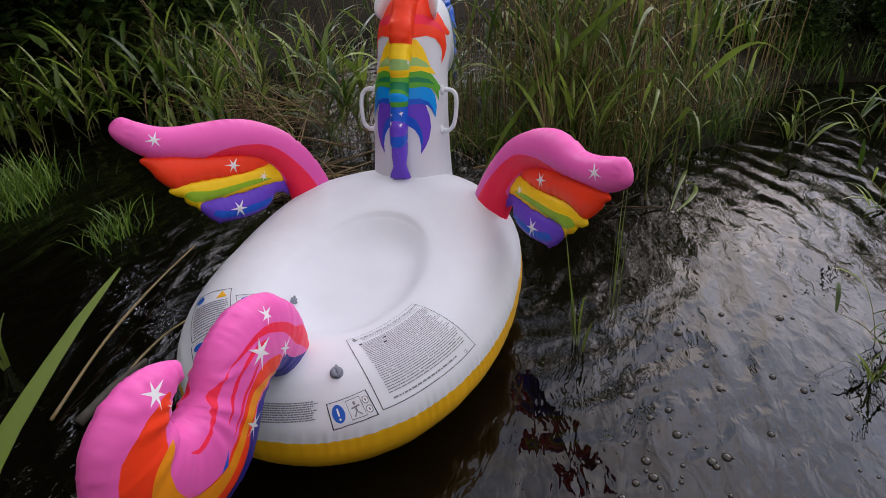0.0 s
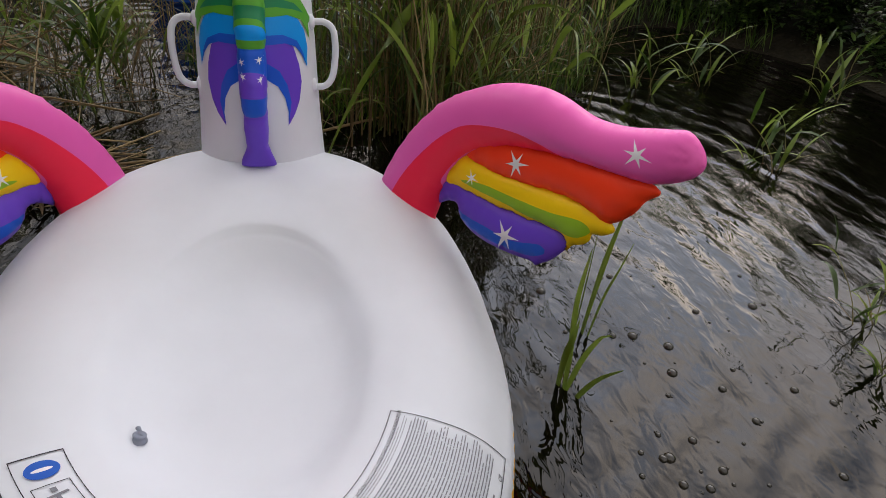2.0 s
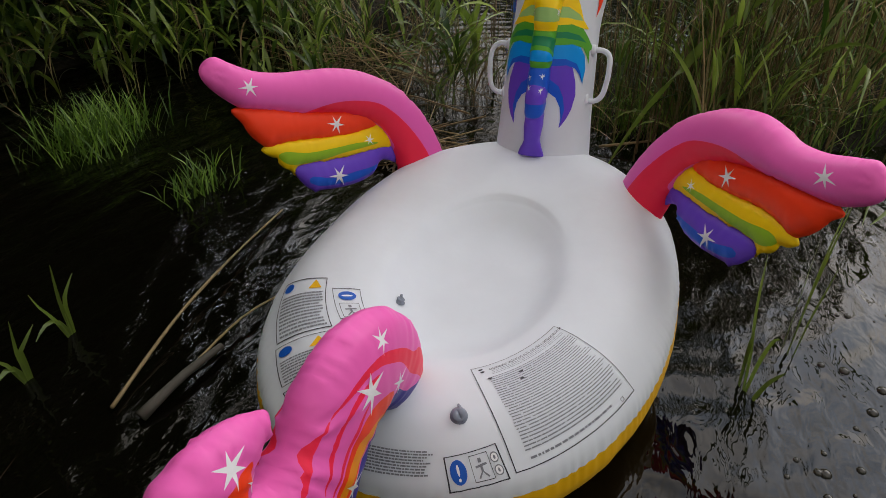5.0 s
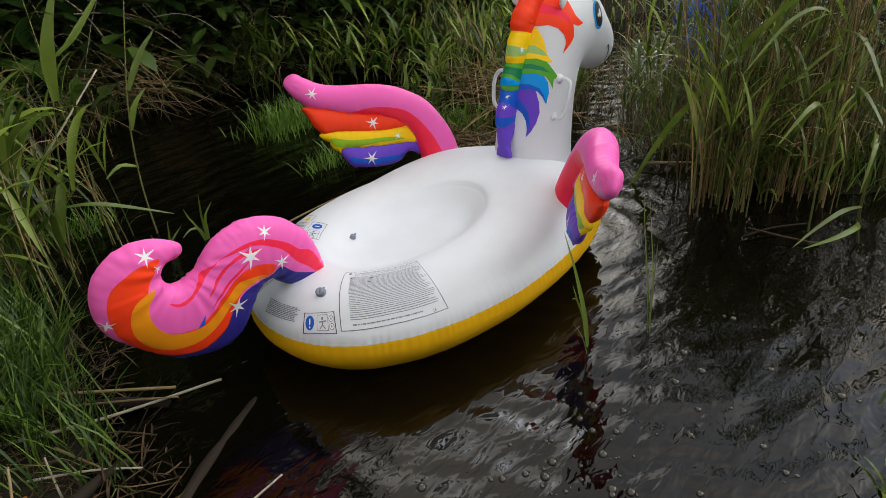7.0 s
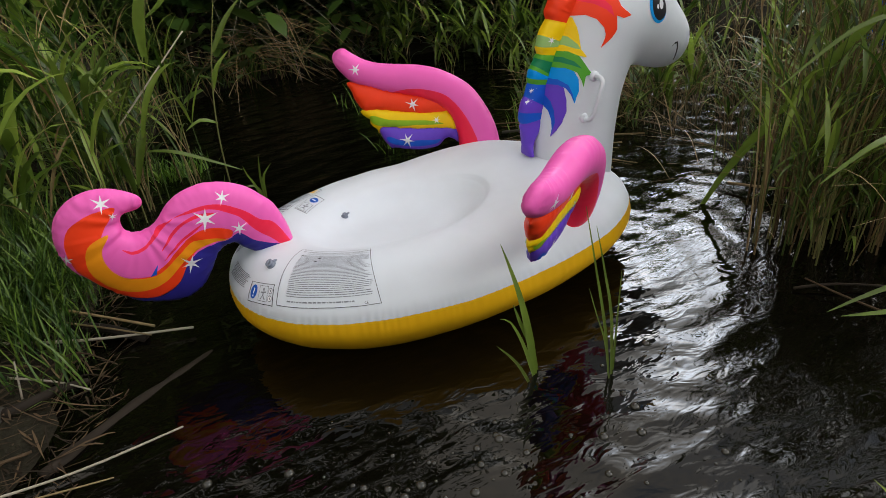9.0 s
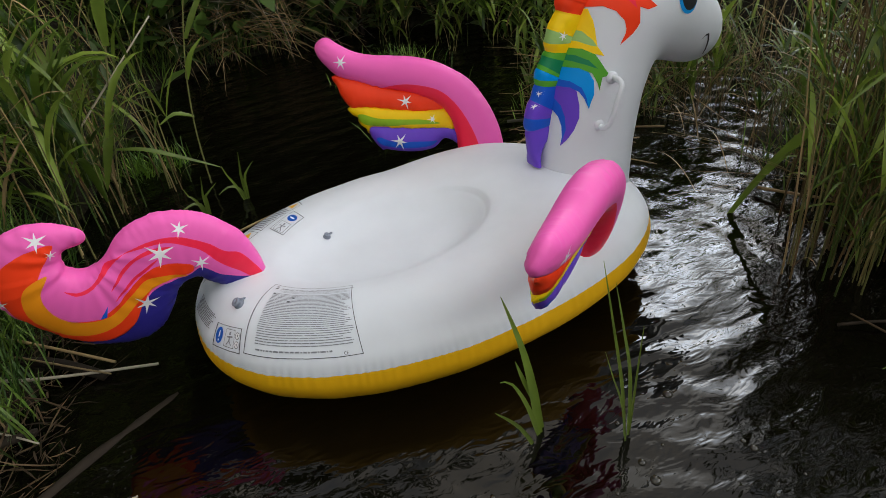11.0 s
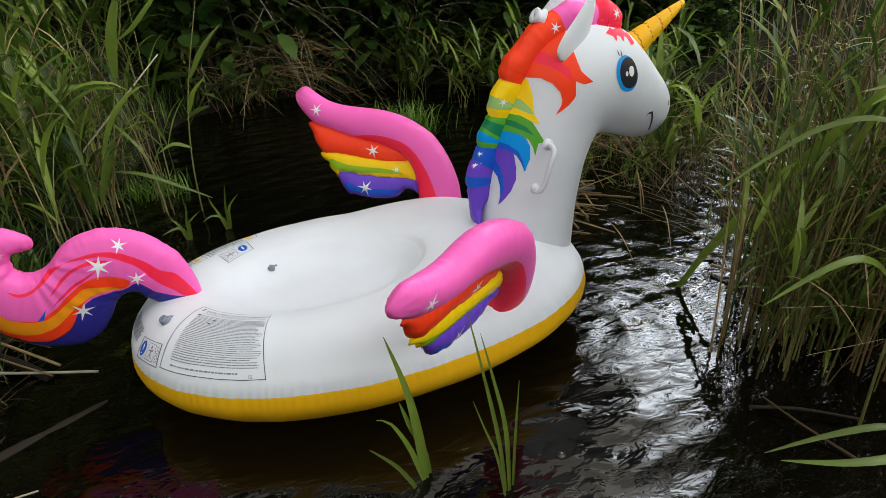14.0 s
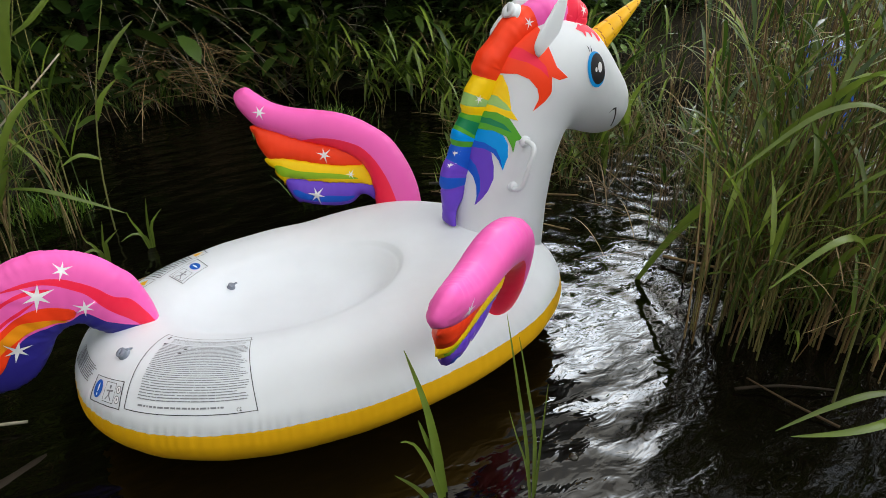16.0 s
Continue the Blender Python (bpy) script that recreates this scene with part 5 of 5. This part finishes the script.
def build_litter():
    """Dead leaves and broken reed bits along the water's edge."""
    r = random.Random(31)
    v, f = [], []
    n = 0
    while n < 2600:
        x, y = (r.uniform(-1.7, -.62), r.uniform(-1.2, .75)) if r.random() < .6 else (r.uniform(-2.2, 3.2), r.uniform(-2.6, 3.6))
        s = float(land(x, y))
        if not -0.10 < s < 0.6:
            continue
        n += 1
        z = max(0.004, float(ground_height(x, y))) + r.uniform(0, .02)
        leaf_strip((x, y, z), r.uniform(0, 6.28), r.uniform(-.05, .25), r.choice((.03, .05, .07, .16)) * r.uniform(.6, 1.3), r.uniform(.002, .007), r.uniform(-1.2, 1.4), r, v, f, 3)
    tagged(mesh_object("litter", v, f, LITTER), "dead leaves and broken dry reed bits", "litter", kind="stuff")


build_litter()


def build_grass():
    r = random.Random(3)
    v, f = [], []
    tries = 0
    while len(f) < 110000 and tries < 140000:
        tries += 1
        x, y = r.uniform(-2.6, 3.6), r.uniform(-2.8, 4.6)
        s = float(land(x, y))
        if not 0.0 < s < (0.45 if y > 1.0 and x < 0 else 1.9) or noise.noise(Vector((x * 2.2, y * 2.2, 0))) < -0.12:
            continue
        z = float(ground_height(x, y)) - 0.01
        for _ in range(3):
            leaf_strip((x + r.gauss(0, .015), y + r.gauss(0, .015), z), r.uniform(0, 6.28), r.uniform(1.0, 1.5), r.uniform(.10, .30), r.uniform(.004, .008), r.uniform(0.4, 1.8), r, v, f, 3)
    for _ in range(9000):
        # thinner tufts further up the banks
        x, y = r.uniform(-6, 7), r.uniform(-6, 7)
        if land(x, y) < 0.5 or (y > 0.9 and x < 2.5 and land(x, y) < 1.6):
            continue
        for _ in range(2):
            leaf_strip((x + r.gauss(0, .03), y + r.gauss(0, .03), float(ground_height(x, y)) - 0.01), r.uniform(0, 6.28), r.uniform(0.9, 1.5), r.uniform(.15, .40), r.uniform(.008, .016), r.uniform(0.4, 1.9), r, v, f, 3)
    for _ in range(2600):
        # the lush patch behind the tail
        x, y = r.gauss(-1.12, .17), r.gauss(.62, .22)
        if land(x, y) < 0.02 or y < 0.22:
            continue
        leaf_strip((x, y, float(ground_height(x, y)) - 0.01), r.uniform(0, 6.28), r.uniform(0.9, 1.5), r.uniform(.12, .34), r.uniform(.004, .009), r.uniform(0.4, 1.9), r, v, f, 4)
    tagged(mesh_object("grass", v, f, GRASS), "fresh green grass tufts on the bank", "grass", kind="stuff")


build_grass()


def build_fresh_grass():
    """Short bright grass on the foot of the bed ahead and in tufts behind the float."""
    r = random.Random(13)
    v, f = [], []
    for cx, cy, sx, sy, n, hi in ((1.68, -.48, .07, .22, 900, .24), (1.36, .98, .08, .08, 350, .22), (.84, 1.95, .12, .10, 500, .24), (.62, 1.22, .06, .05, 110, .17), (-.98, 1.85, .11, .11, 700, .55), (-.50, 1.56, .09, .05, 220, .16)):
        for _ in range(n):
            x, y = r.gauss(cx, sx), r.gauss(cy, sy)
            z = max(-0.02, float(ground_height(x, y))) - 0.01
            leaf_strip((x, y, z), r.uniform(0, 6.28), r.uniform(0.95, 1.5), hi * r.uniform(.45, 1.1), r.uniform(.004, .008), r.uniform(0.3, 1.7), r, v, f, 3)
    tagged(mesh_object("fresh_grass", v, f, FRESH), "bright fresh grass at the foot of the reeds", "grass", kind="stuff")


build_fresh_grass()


def stick(name, pts, r0, r1, mat, label, category, sides=8, knots=0.15):
    c = curve_through(pts, 0.05, closed=False)
    n = len(c)
    radii = [(r0 + (r1 - r0) * i / (n - 1)) * (1 + knots * noise.noise(Vector((i * 0.7, r0 * 100, 0)))) for i in range(n)]
    v, f = tube(c, radii, sides)
    return tagged(mesh_object(name, v, f, mat), label, category)


stick("sunken_log", [(-.98, -.28, -.004), (-.77, -.13, -.008), (-.57, -.02, -.012), (-.42, .065, -.03)], .020, .013, BARK, "dark wet log lying half in the water", "log", 10, 0.5)
stick("broken_branch", [(-1.34, -.02, .05), (-1.22, -.024, .045), (-1.15, -.027, .043), (-1.072, -.043, .04)], .027, .026, GREY_WOOD, "grey barkless branch with a sawn end on the bank", "branch", 12, 0.06)
stick("dark_root", [(-1.08, -.035, .035), (-1.01, -.02, .035), (-.95, .01, .03), (-.88, .03, .01)], .018, .010, BARK, "dark broken root at the water's edge", "root", 9)
stick("dark_root", [(-.99, .37, .03), (-.90, .30, .035), (-.82, .245, .03), (-.72, .16, .005)], .012, .016, BARK, "dark flat root lying in the mud", "root", 9, 0.5)
for pts, r, m in (([(-1.30, .41, .06), (-1.187, .363, .05), (-.897, .219, .035), (-.582, .114, .02)], .0055, PALE_TWIG), ([(-1.3, .70, .09), (-1.173, .607, .07), (-.917, .385, .05), (-.688, .176, .03)], .006, DRY_LEAF),
                  ([(-1.16, -.33, .04), (-1.088, -.333, .035), (-.886, -.343, .03), (-.658, -.314, .02)], .0036, PALE_TWIG), ([(-1.046, -.366, .03), (-.935, -.387, .03), (-.819, -.397, .02)], .0028, DRY_LEAF),
                  ([(-1.182, -.248, .02), (-1.145, -.10, .065), (-1.10, .02, .14), (-1.09, .05, .16)], .0040, DRY_LEAF), ([(-1.035, .02, .03), (-1.03, .05, .08), (-1.025, .07, .12)], .003, PALE_TWIG),
                  ([(-1.076, .13, .04), (-.958, .046, .035), (-.869, -.029, .02)], .0035, PALE_TWIG), ([(-.996, .186, .045), (-.933, .025, .03)], .0035, DRY_LEAF), ([(-.94, .33, .05), (-.80, .20, .05), (-.70, .13, .03)], .0035, DRY_LEAF),
                  ([(-1.0, .10, .03), (-.90, .12, .06), (-.80, .05, .02)], .003, LITTER), ([(-.95, -.02, .04), (-.92, .08, .05), (-.86, .14, .02)], .003, LITTER), ([(-1.2, -.15, .05), (-1.1, -.22, .04), (-1.0, -.20, .02)], .006, LITTER),
                  ([(-1.25, -.30, .05), (-1.1, -.42, .04), (-.98, -.45, .01)], .012, BARK), ([(-1.3, .16, .06), (-1.15, .20, .06), (-1.0, .15, .03)], .005, LITTER)):
    stick("dry_stick", pts, r, r * .7, m, "fallen dry reed stalk lying on the muddy bank", "dry stalk", 7)
v = [(-1.145 + .052 * a + .006 * c, .005 - .015 * a + .022 * b, .052 + .040 * c + .005 * a * b) for a in (0, 1) for b in (0, 1) for c in (0, 1)]
f = [(0, 1, 3, 2), (4, 6, 7, 5), (0, 4, 5, 1), (2, 3, 7, 6), (0, 2, 6, 4), (1, 5, 7, 3)]
tagged(mesh_object("wood_chip", v, f, CHIP_WOOD, smooth=False), "orange-brown splintered block of wood among sticks", "wood chip")


for pts, r, m in (([(1.02, -.70, .01), (1.12, -.76, .02), (1.24, -.84, .01)], .005, BARK), ([(1.12, -.92, .005), (1.08, -.80, .02), (1.06, -.70, .03)], .004, LITTER),
                  ([(1.42, -.10, .02), (1.50, -.35, .05), (1.62, -.62, .06)], .006, DRY_LEAF), ([(1.14, .66, .03), (1.26, .62, .05), (1.38, .60, .06)], .013, GREY_WOOD),
                  ([(-.34, .70, .01), (-.05, .76, .03), (.24, .80, .03), (.56, .84, .01)], .005, DRY_LEAF), ([(-.20, .62, .01), (.0, .60, .03), (.16, .57, .01)], .004, DRY_LEAF),
                  ([(-.34, .62, .01), (-.22, .60, .03), (-.10, .59, .02)], .014, GREY_WOOD)):
    stick("drift_stick", pts, r, r * .6, m, "broken stick and reed stalk adrift on the water", "stick", 7)


def build_bubbles():
    """Foam bubbles and specks adrift beside the float."""
    r = random.Random(5)
    v, f = [], []
    for _ in range(130):
        x, y = r.gauss(-.27, .17), r.gauss(-.78, .13)
        if r.random() < .55:
            x, y = r.uniform(-.3, .6), r.uniform(-1.25, -.65)
        rad = r.choice((.003, .003, .004, .006, .009, .012))
        k = len(v)
        for j in range(4):
            a = j / 3.4 * math.pi / 2
            v += [(x + rad * math.cos(a) * math.cos(b * math.pi / 5), y + rad * math.cos(a) * math.sin(b * math.pi / 5), rad * .6 * math.sin(a) + .0005) for b in range(10)]
        for j in range(3):
            f += [(k + j * 10 + b, k + j * 10 + (b + 1) % 10, k + j * 10 + 10 + (b + 1) % 10, k + j * 10 + 10 + b) for b in range(10)]
        f.append(tuple(k + 30 + b for b in range(10)))
    m, nt, b = material("bubble_film")
    b.inputs["Base Color"].default_value = (0.03, 0.028, 0.022, 1)
    b.inputs["Roughness"].default_value = 0.05
    b.inputs["IOR"].default_value = 1.55
    tagged(mesh_object("foam_bubbles", v, f, m), "small clear bubbles drifting on the dark water", "bubbles", kind="stuff")


build_bubbles()


# ---------------------------------------------------------------- single reeds close to the float
def blade(name, pts, width, mat, parent=None, fold=0.18, face=(0, -0.6, 0.8)):
    """One long reed leaf along points, widest at a third, folded along its rib."""
    c = curve_through(pts, 0.03, closed=False)
    n = len(c)
    verts, faces = [], []
    for i, q in enumerate(c):
        t = i / (n - 1)
        w = width * (0.45 + 1.65 * t if t < 0.33 else 1.0 - ((t - 0.33) / 0.67) ** 1.7) * 0.5 + 0.0006
        q = Vector(q)
        d = (Vector(c[min(i + 1, n - 1)]) - Vector(c[max(i - 1, 0)])).normalized()
        s = d.cross(Vector(face)).normalized()
        up = s.cross(d)
        verts += [q - s * w + up * w * fold * 2, q, q + s * w + up * w * fold * 2]
    for i in range(n - 1):
        a = 3 * i
        faces += [(a, a + 1, a + 4, a + 3), (a + 1, a + 2, a + 5, a + 4)]
    return mesh_object(name, verts, faces, mat, parent=parent)


def single_reed(label, stem, leaves, r=0.004, mat=None):
    top = tagged(new("reed"), label, "reed", "single reeds")
    if stem:
        c = curve_through(stem, 0.04, closed=False)
        v, f = tube(c, [r * (1 - 0.6 * i / len(c)) for i in range(len(c))], 7)
        mesh_object("stem", v, f, mat or REED_STALK, parent=top)
    for pts, w in leaves:
        blade("leaf", pts, w, REED_LEAF, top)
    return top


single_reed("green reed blades rising from the water beside the float", None,
            [([(.185, -.60, -.05), (.18, -.585, .10), (.165, -.565, .24), (.130, -.55, .385)], .022), ([(.190, -.60, -.05), (.155, -.60, .10), (.115, -.605, .20), (.085, -.61, .225)], .012),
             ([(.200, -.59, -.05), (.185, -.58, .08), (.160, -.575, .16), (.145, -.57, .22)], .018), ([(.175, -.61, -.05), (.12, -.62, .08), (.06, -.63, .17)], .010)])
single_reed("tall thin reed blades standing against the hull", None,
            [([(.345, -.70, -.05), (.325, -.695, .15), (.295, -.69, .33), (.262, -.69, .50)], .009), ([(.350, -.70, -.05), (.338, -.70, .18), (.31, -.70, .33), (.284, -.70, .45)], .010),
             ([(.34, -.71, -.05), (.315, -.71, .12), (.285, -.71, .22), (.262, -.71, .30)], .006), ([(.36, -.69, -.05), (.365, -.69, .14), (.372, -.69, .30)], .006)])
single_reed("reed with long pointed leaves reaching over the water", [(1.22, -1.02, -.05), (1.18, -1.0, .12), (1.16, -1.0, .35), (1.17, -1.0, .6)],
            [([(1.17, -1.0, .15), (1.06, -.97, .17), (.95, -.935, .15), (.84, -.905, .12)], .014), ([(1.16, -1.0, .10), (1.06, -1.02, .13), (.95, -.99, .13), (.86, -.93, .115)], .018),
             ([(1.17, -1.0, .42), (1.26, -.9, .5), (1.36, -.8, .48), (1.48, -.7, .36)], .026), ([(1.17, -1.0, .5), (1.10, -1.08, .62), (1.04, -1.16, .66), (.95, -1.25, .60)], .024)])
single_reed("tall reed stem with leaves bent over open water", [(1.20, -.86, -.05), (1.20, -.85, .3), (1.22, -.84, .65), (1.27, -.82, 1.0)],
            [([(1.22, -.84, .62), (1.10, -.80, .76), (.96, -.75, .76), (.78, -.70, .64)], .013), ([(1.20, -.85, .36), (1.10, -.84, .48), (1.0, -.83, .50), (.86, -.80, .42)], .018),
             ([(1.24, -.83, .8), (1.30, -.74, .92), (1.36, -.66, .94), (1.44, -.58, .86)], .030), ([(1.25, -.83, .9), (1.18, -.86, 1.05), (1.12, -.90, 1.14), (1.04, -.94, 1.18)], .026)])
single_reed("tall reed stem with leaves bent over open water", [(1.32, -.98, -.05), (1.31, -.96, .4), (1.30, -.93, .8), (1.31, -.90, 1.15)],
            [([(1.30, -.94, .7), (1.20, -.90, .84), (1.10, -.86, .88), (.98, -.82, .82)], .028), ([(1.30, -.95, .5), (1.36, -.86, .62), (1.42, -.78, .64), (1.50, -.70, .56)], .028),
             ([(1.31, -.92, .95), (1.24, -.86, 1.1), (1.18, -.82, 1.16), (1.08, -.78, 1.16)], .026), ([(1.31, -.96, .3), (1.22, -.98, .38), (1.12, -1.0, .36), (1.02, -1.01, .26)], .022)])
single_reed("long pale-green reed blade leaning out of the bed", None,
            [([(1.235, -.13, -.04), (1.263, -.212, .156), (1.288, -.334, .369), (1.263, -.507, .59), (1.161, -.71, .794), (1.05, -.86, .86)], .034)])
single_reed("yellow-green reed blade standing at the bed's edge", [(1.36, -.56, -.05), (1.34, -.62, .4), (1.30, -.72, .85)],
            [([(1.315, -.475, .24), (1.299, -.534, .472), (1.277, -.593, .628), (1.207, -.688, .789)][::-1], .026)])
single_reed("broad-leaved reed arching over the muddy bank", [(-1.22, -.08, -.02), (-1.17, -.13, .30), (-1.13, -.18, .60), (-1.10, -.21, .78)],
            [([(-1.115, -.20, .70), (-1.07, -.205, .80), (-1.0, -.225, .86), (-.935, -.24, .895)], .0125), ([(-1.13, -.18, .62), (-1.20, -.12, .74), (-1.28, -.06, .80), (-1.38, 0, .78)], .034)])
for bx, by, k in ((-.33, .96, 0.6), (-.17, 1.0, 0.75)):
    single_reed("small reed sprig behind the float's rim", None,
                [([(bx, by, -.05), (bx - .02, by, .05), (bx - .06, by - .01, .10 * k), (bx - .10, by - .02, .08 * k)], .014), ([(bx, by, -.05), (bx + .01, by, .08), (bx + .03, by, .16 * k), (bx + .06, by, .20 * k)], .012),
                 ([(bx, by, -.05), (bx, by, .08), (bx + .005, by, .18 * k), (bx + .015, by, .27 * k)], .010), ([(bx, by, -.05), (bx - .03, by, .07), (bx - .05, by, .16 * k), (bx - .06, by, .22 * k)], .011)])
stick("leaning_dead_stalk", [(-.80, 1.23, .22), (-.66, 1.22, .37), (-.48, 1.21, .54), (-.30, 1.20, .71)], .0045, .003, PALE_TWIG, "pale dead reed stalk leaning across the reeds", "dead stalk", 7)
single_reed("upright reed with a few broad leaves on the bank", [(-.65, 1.20, -.05), (-.60, 1.20, .18), (-.55, 1.20, .37), (-.47, 1.20, .66), (-.41, 1.20, .82), (-.36, 1.20, 1.0)],
            [([(-.47, 1.19, .64), (-.45, 1.18, .76), (-.41, 1.17, .88), (-.34, 1.16, 1.02)], .046), ([(-.49, 1.19, .60), (-.62, 1.17, .62), (-.74, 1.15, .60), (-.84, 1.13, .56)], .028),
             ([(-.55, 1.19, .39), (-.57, 1.17, .34), (-.605, 1.15, .26), (-.655, 1.13, .13)], .036), ([(-.42, 1.20, .78), (-.36, 1.18, .82), (-.28, 1.16, .90), (-.20, 1.14, .99)], .026),
             ([(-.58, 1.20, .26), (-.48, 1.18, .24), (-.36, 1.16, .18), (-.22, 1.14, .10)], .018)])
single_reed("thin reed stem with two pale leaves above dark water", [(-.28, 1.25, -.05), (-.27, 1.25, .25), (-.22, 1.25, .55), (-.10, 1.25, .95)],
            [([(-.24, 1.25, .45), (-.20, 1.24, .54), (-.14, 1.23, .60)], .024), ([(-.20, 1.25, .60), (-.12, 1.24, .72), (-.04, 1.23, .80)], .026), ([(-.26, 1.25, .3), (-.33, 1.24, .33), (-.40, 1.23, .30)], .018)])

# bare twigs hanging over the far bank, down towards the water
r2 = random.Random(12)
for i in range(46):
    x, y = r2.uniform(-.35, 2.3), r2.uniform(2.95, 3.25)
    top, ln = r2.uniform(.35, 1.15), r2.uniform(.35, .95)
    way = r2.gauss(.45, .45)
    sag = r2.uniform(.05, .22)
    pts = [(x + way * ln * q, y - .12 * q + .05 * math.sin(5 * q + i), max(.02, top - ln * (.25 * q + .6 * q * q) + sag * q * (1 - q) * 2)) for q in (0, .25, .5, .75, 1)]
    stick("bare_twig", pts, r2.uniform(.0025, .0045), .0010, PALE_TWIG if i % 3 else DRY_LEAF, "pale bare twig hanging down over the dark bank", "twig", 5)


def build_brush():
    """Dead grass and thin twigs washed together on the far bank."""
    r = random.Random(17)
    v, f = [], []
    for i in range(140):
        x, y = (r.gauss(0.35, .30), r.gauss(3.04, .12)) if i < 70 else (r.uniform(-.6, 2.6), r.uniform(2.9, 3.4))
        yaw = r.gauss(-0.25, .7) if r.random() < .5 else r.uniform(0, 6.28)
        ln, rise = r.uniform(.2, .75), r.uniform(-.25, .5)
        p = Vector((x, y, max(0.03, float(ground_height(x, y))) + r.uniform(.08, .45)))
        pts = [p + Vector((math.cos(yaw) * ln * t, math.sin(yaw) * ln * t, ln * (rise * t - .55 * t * t))) for t in (0, .33, .66, 1)]
        a, b = tube(pts, [.0026, .0024, .002, .0008], 4, cap=False)
        k = len(v)
        v += a
        f += [tuple(q + k for q in c) for c in b]
    tagged(mesh_object("brush_pile", v, f, DRY_LEAF), "pale dead grass and twigs hanging over the far bank", "brush", kind="stuff")


build_brush()

# something blue and plastic beyond the reeds
BLUE_PLASTIC = vinyl("blue_plastic", (0.02, 0.12, 0.62), 0.35)
drum = tagged(new("plastic_drum"), "blue plastic drum half hidden behind tall reeds", "drum")
rings = [(-.05, .195), (0, .21), (.09, .213), (.10, .222), (.12, .222), (.13, .214), (.27, .213), (.28, .222), (.30, .222), (.31, .213), (.41, .206), (.44, .190), (.45, .17)]
v, f = tube([Vector((3.55, .60, z)) for z, _ in rings], [q for _, q in rings], 28)
mesh_object("drum_body", v, f, BLUE_PLASTIC, parent=drum)
v, f = tube([Vector((3.55, .60, z)) for z in (.448, .475, .482)], [.182, .182, .165], 28)
mesh_object("lid", v, f, BLUE_PLASTIC, parent=drum)


def build_drift():
    """Dead stalks and rotten leaves washed together at the foot of the reeds ahead."""
    r = random.Random(41)
    v, f = [], []
    for i in range(150):
        t = r.gauss(0, .5)
        x, y = 1.20 + .16 * t + r.gauss(0, .05), .72 + .28 * t + r.gauss(0, .06)
        yaw = r.gauss(1.5, .5) if r.random() < .6 else r.uniform(0, 6.28)
        ln, z = r.uniform(.10, .55), abs(r.gauss(0, .03))
        rad = r.choice((.0018, .0022, .003, .0045))
        way = Vector((math.cos(yaw), math.sin(yaw), r.gauss(0, .10)))
        bend = Vector((-way.y, way.x, 0)) * r.gauss(0, .06)
        p = Vector((x, y, z + .006)) - way * ln / 2
        pts = [p + way * ln * q + bend * ln * 4 * q * (1 - q) for q in (0, .33, .66, 1)]
        a, b = tube(pts, [rad, rad, rad * .9, rad * .6], 5, cap=False)
        k = len(v)
        v += a
        f += [tuple(q + k for q in c) for c in b]
    drift = tagged(mesh_object("reed_drift", v, f, DRY_LEAF), "dead reed stalks and rotten leaves adrift at the reed foot", "reed litter", kind="stuff")
    v, f = [], []
    for i in range(1500):
        t = r.gauss(0, .5)
        x, y = 1.20 + .16 * t + r.gauss(0, .05), .72 + .28 * t + r.gauss(0, .07)
        leaf_strip((x, y, abs(r.gauss(0, .012)) + .003), r.uniform(0, 6.28), r.uniform(-.05, .2), r.uniform(.04, .12), r.uniform(.006, .016), r.uniform(-.6, .8), r, v, f, 3)
    tagged(mesh_object("leaf_mass", v, f, LITTER, parent=drift), kind="stuff")


build_drift()


def build_dead_reeds():
    """Last year's reeds, broken and fallen across one another ahead of the float."""
    r = random.Random(53)
    v, f = [], []
    for _ in range(90):
        t = r.random()
        yaw, rise, ln = r.uniform(0, 6.28), r.gauss(.25, .3), r.uniform(.35, .9)
        way = Vector((math.cos(yaw), math.sin(yaw), rise)).normalized()
        p = Vector((1.38 + .5 * t + r.gauss(0, .09), .66 + .8 * t + r.gauss(0, .09), r.uniform(.04, .28))) - way * ln * .4
        bend = Vector((0, 0, -1)) * r.uniform(.0, .16)
        pts = [p + way * ln * q + bend * ln * q * q for q in (0, .33, .66, 1)]
        pts = [Vector((q.x, q.y, max(q.z, .006))) for q in pts]
        rad = r.choice((.0016, .0022, .003))
        a, b = tube(pts, [rad, rad, rad * .85, rad * .5], 5, cap=False)
        k = len(v)
        v += a
        f += [tuple(q + k for q in c) for c in b]
    tagged(mesh_object("dead_reeds", v, f, DRY_LEAF), "broken straw-coloured dead reeds fallen across one another", "dead reeds", kind="stuff")


build_dead_reeds()
put(SPRIG, 1.64, 0.98, 0.7)
put(SPRIG, 1.60, 0.66, 0.6)
for points, rad in (([(1.05, .98, .02), (1.16, .84, .05), (1.26, .72, .05), (1.38, .60, .07)], .007), ([(1.14, .52, .03), (1.22, .66, .05), (1.32, .80, .04), (1.44, .98, .03)], .008)):
    v, f = tube([Vector(p) for p in points], [rad, rad * .95, rad * .85, rad * .6], 8)
    tagged(mesh_object("stick", v, f, GREY_WOOD), "weathered grey stick lying in the reed litter", "stick")
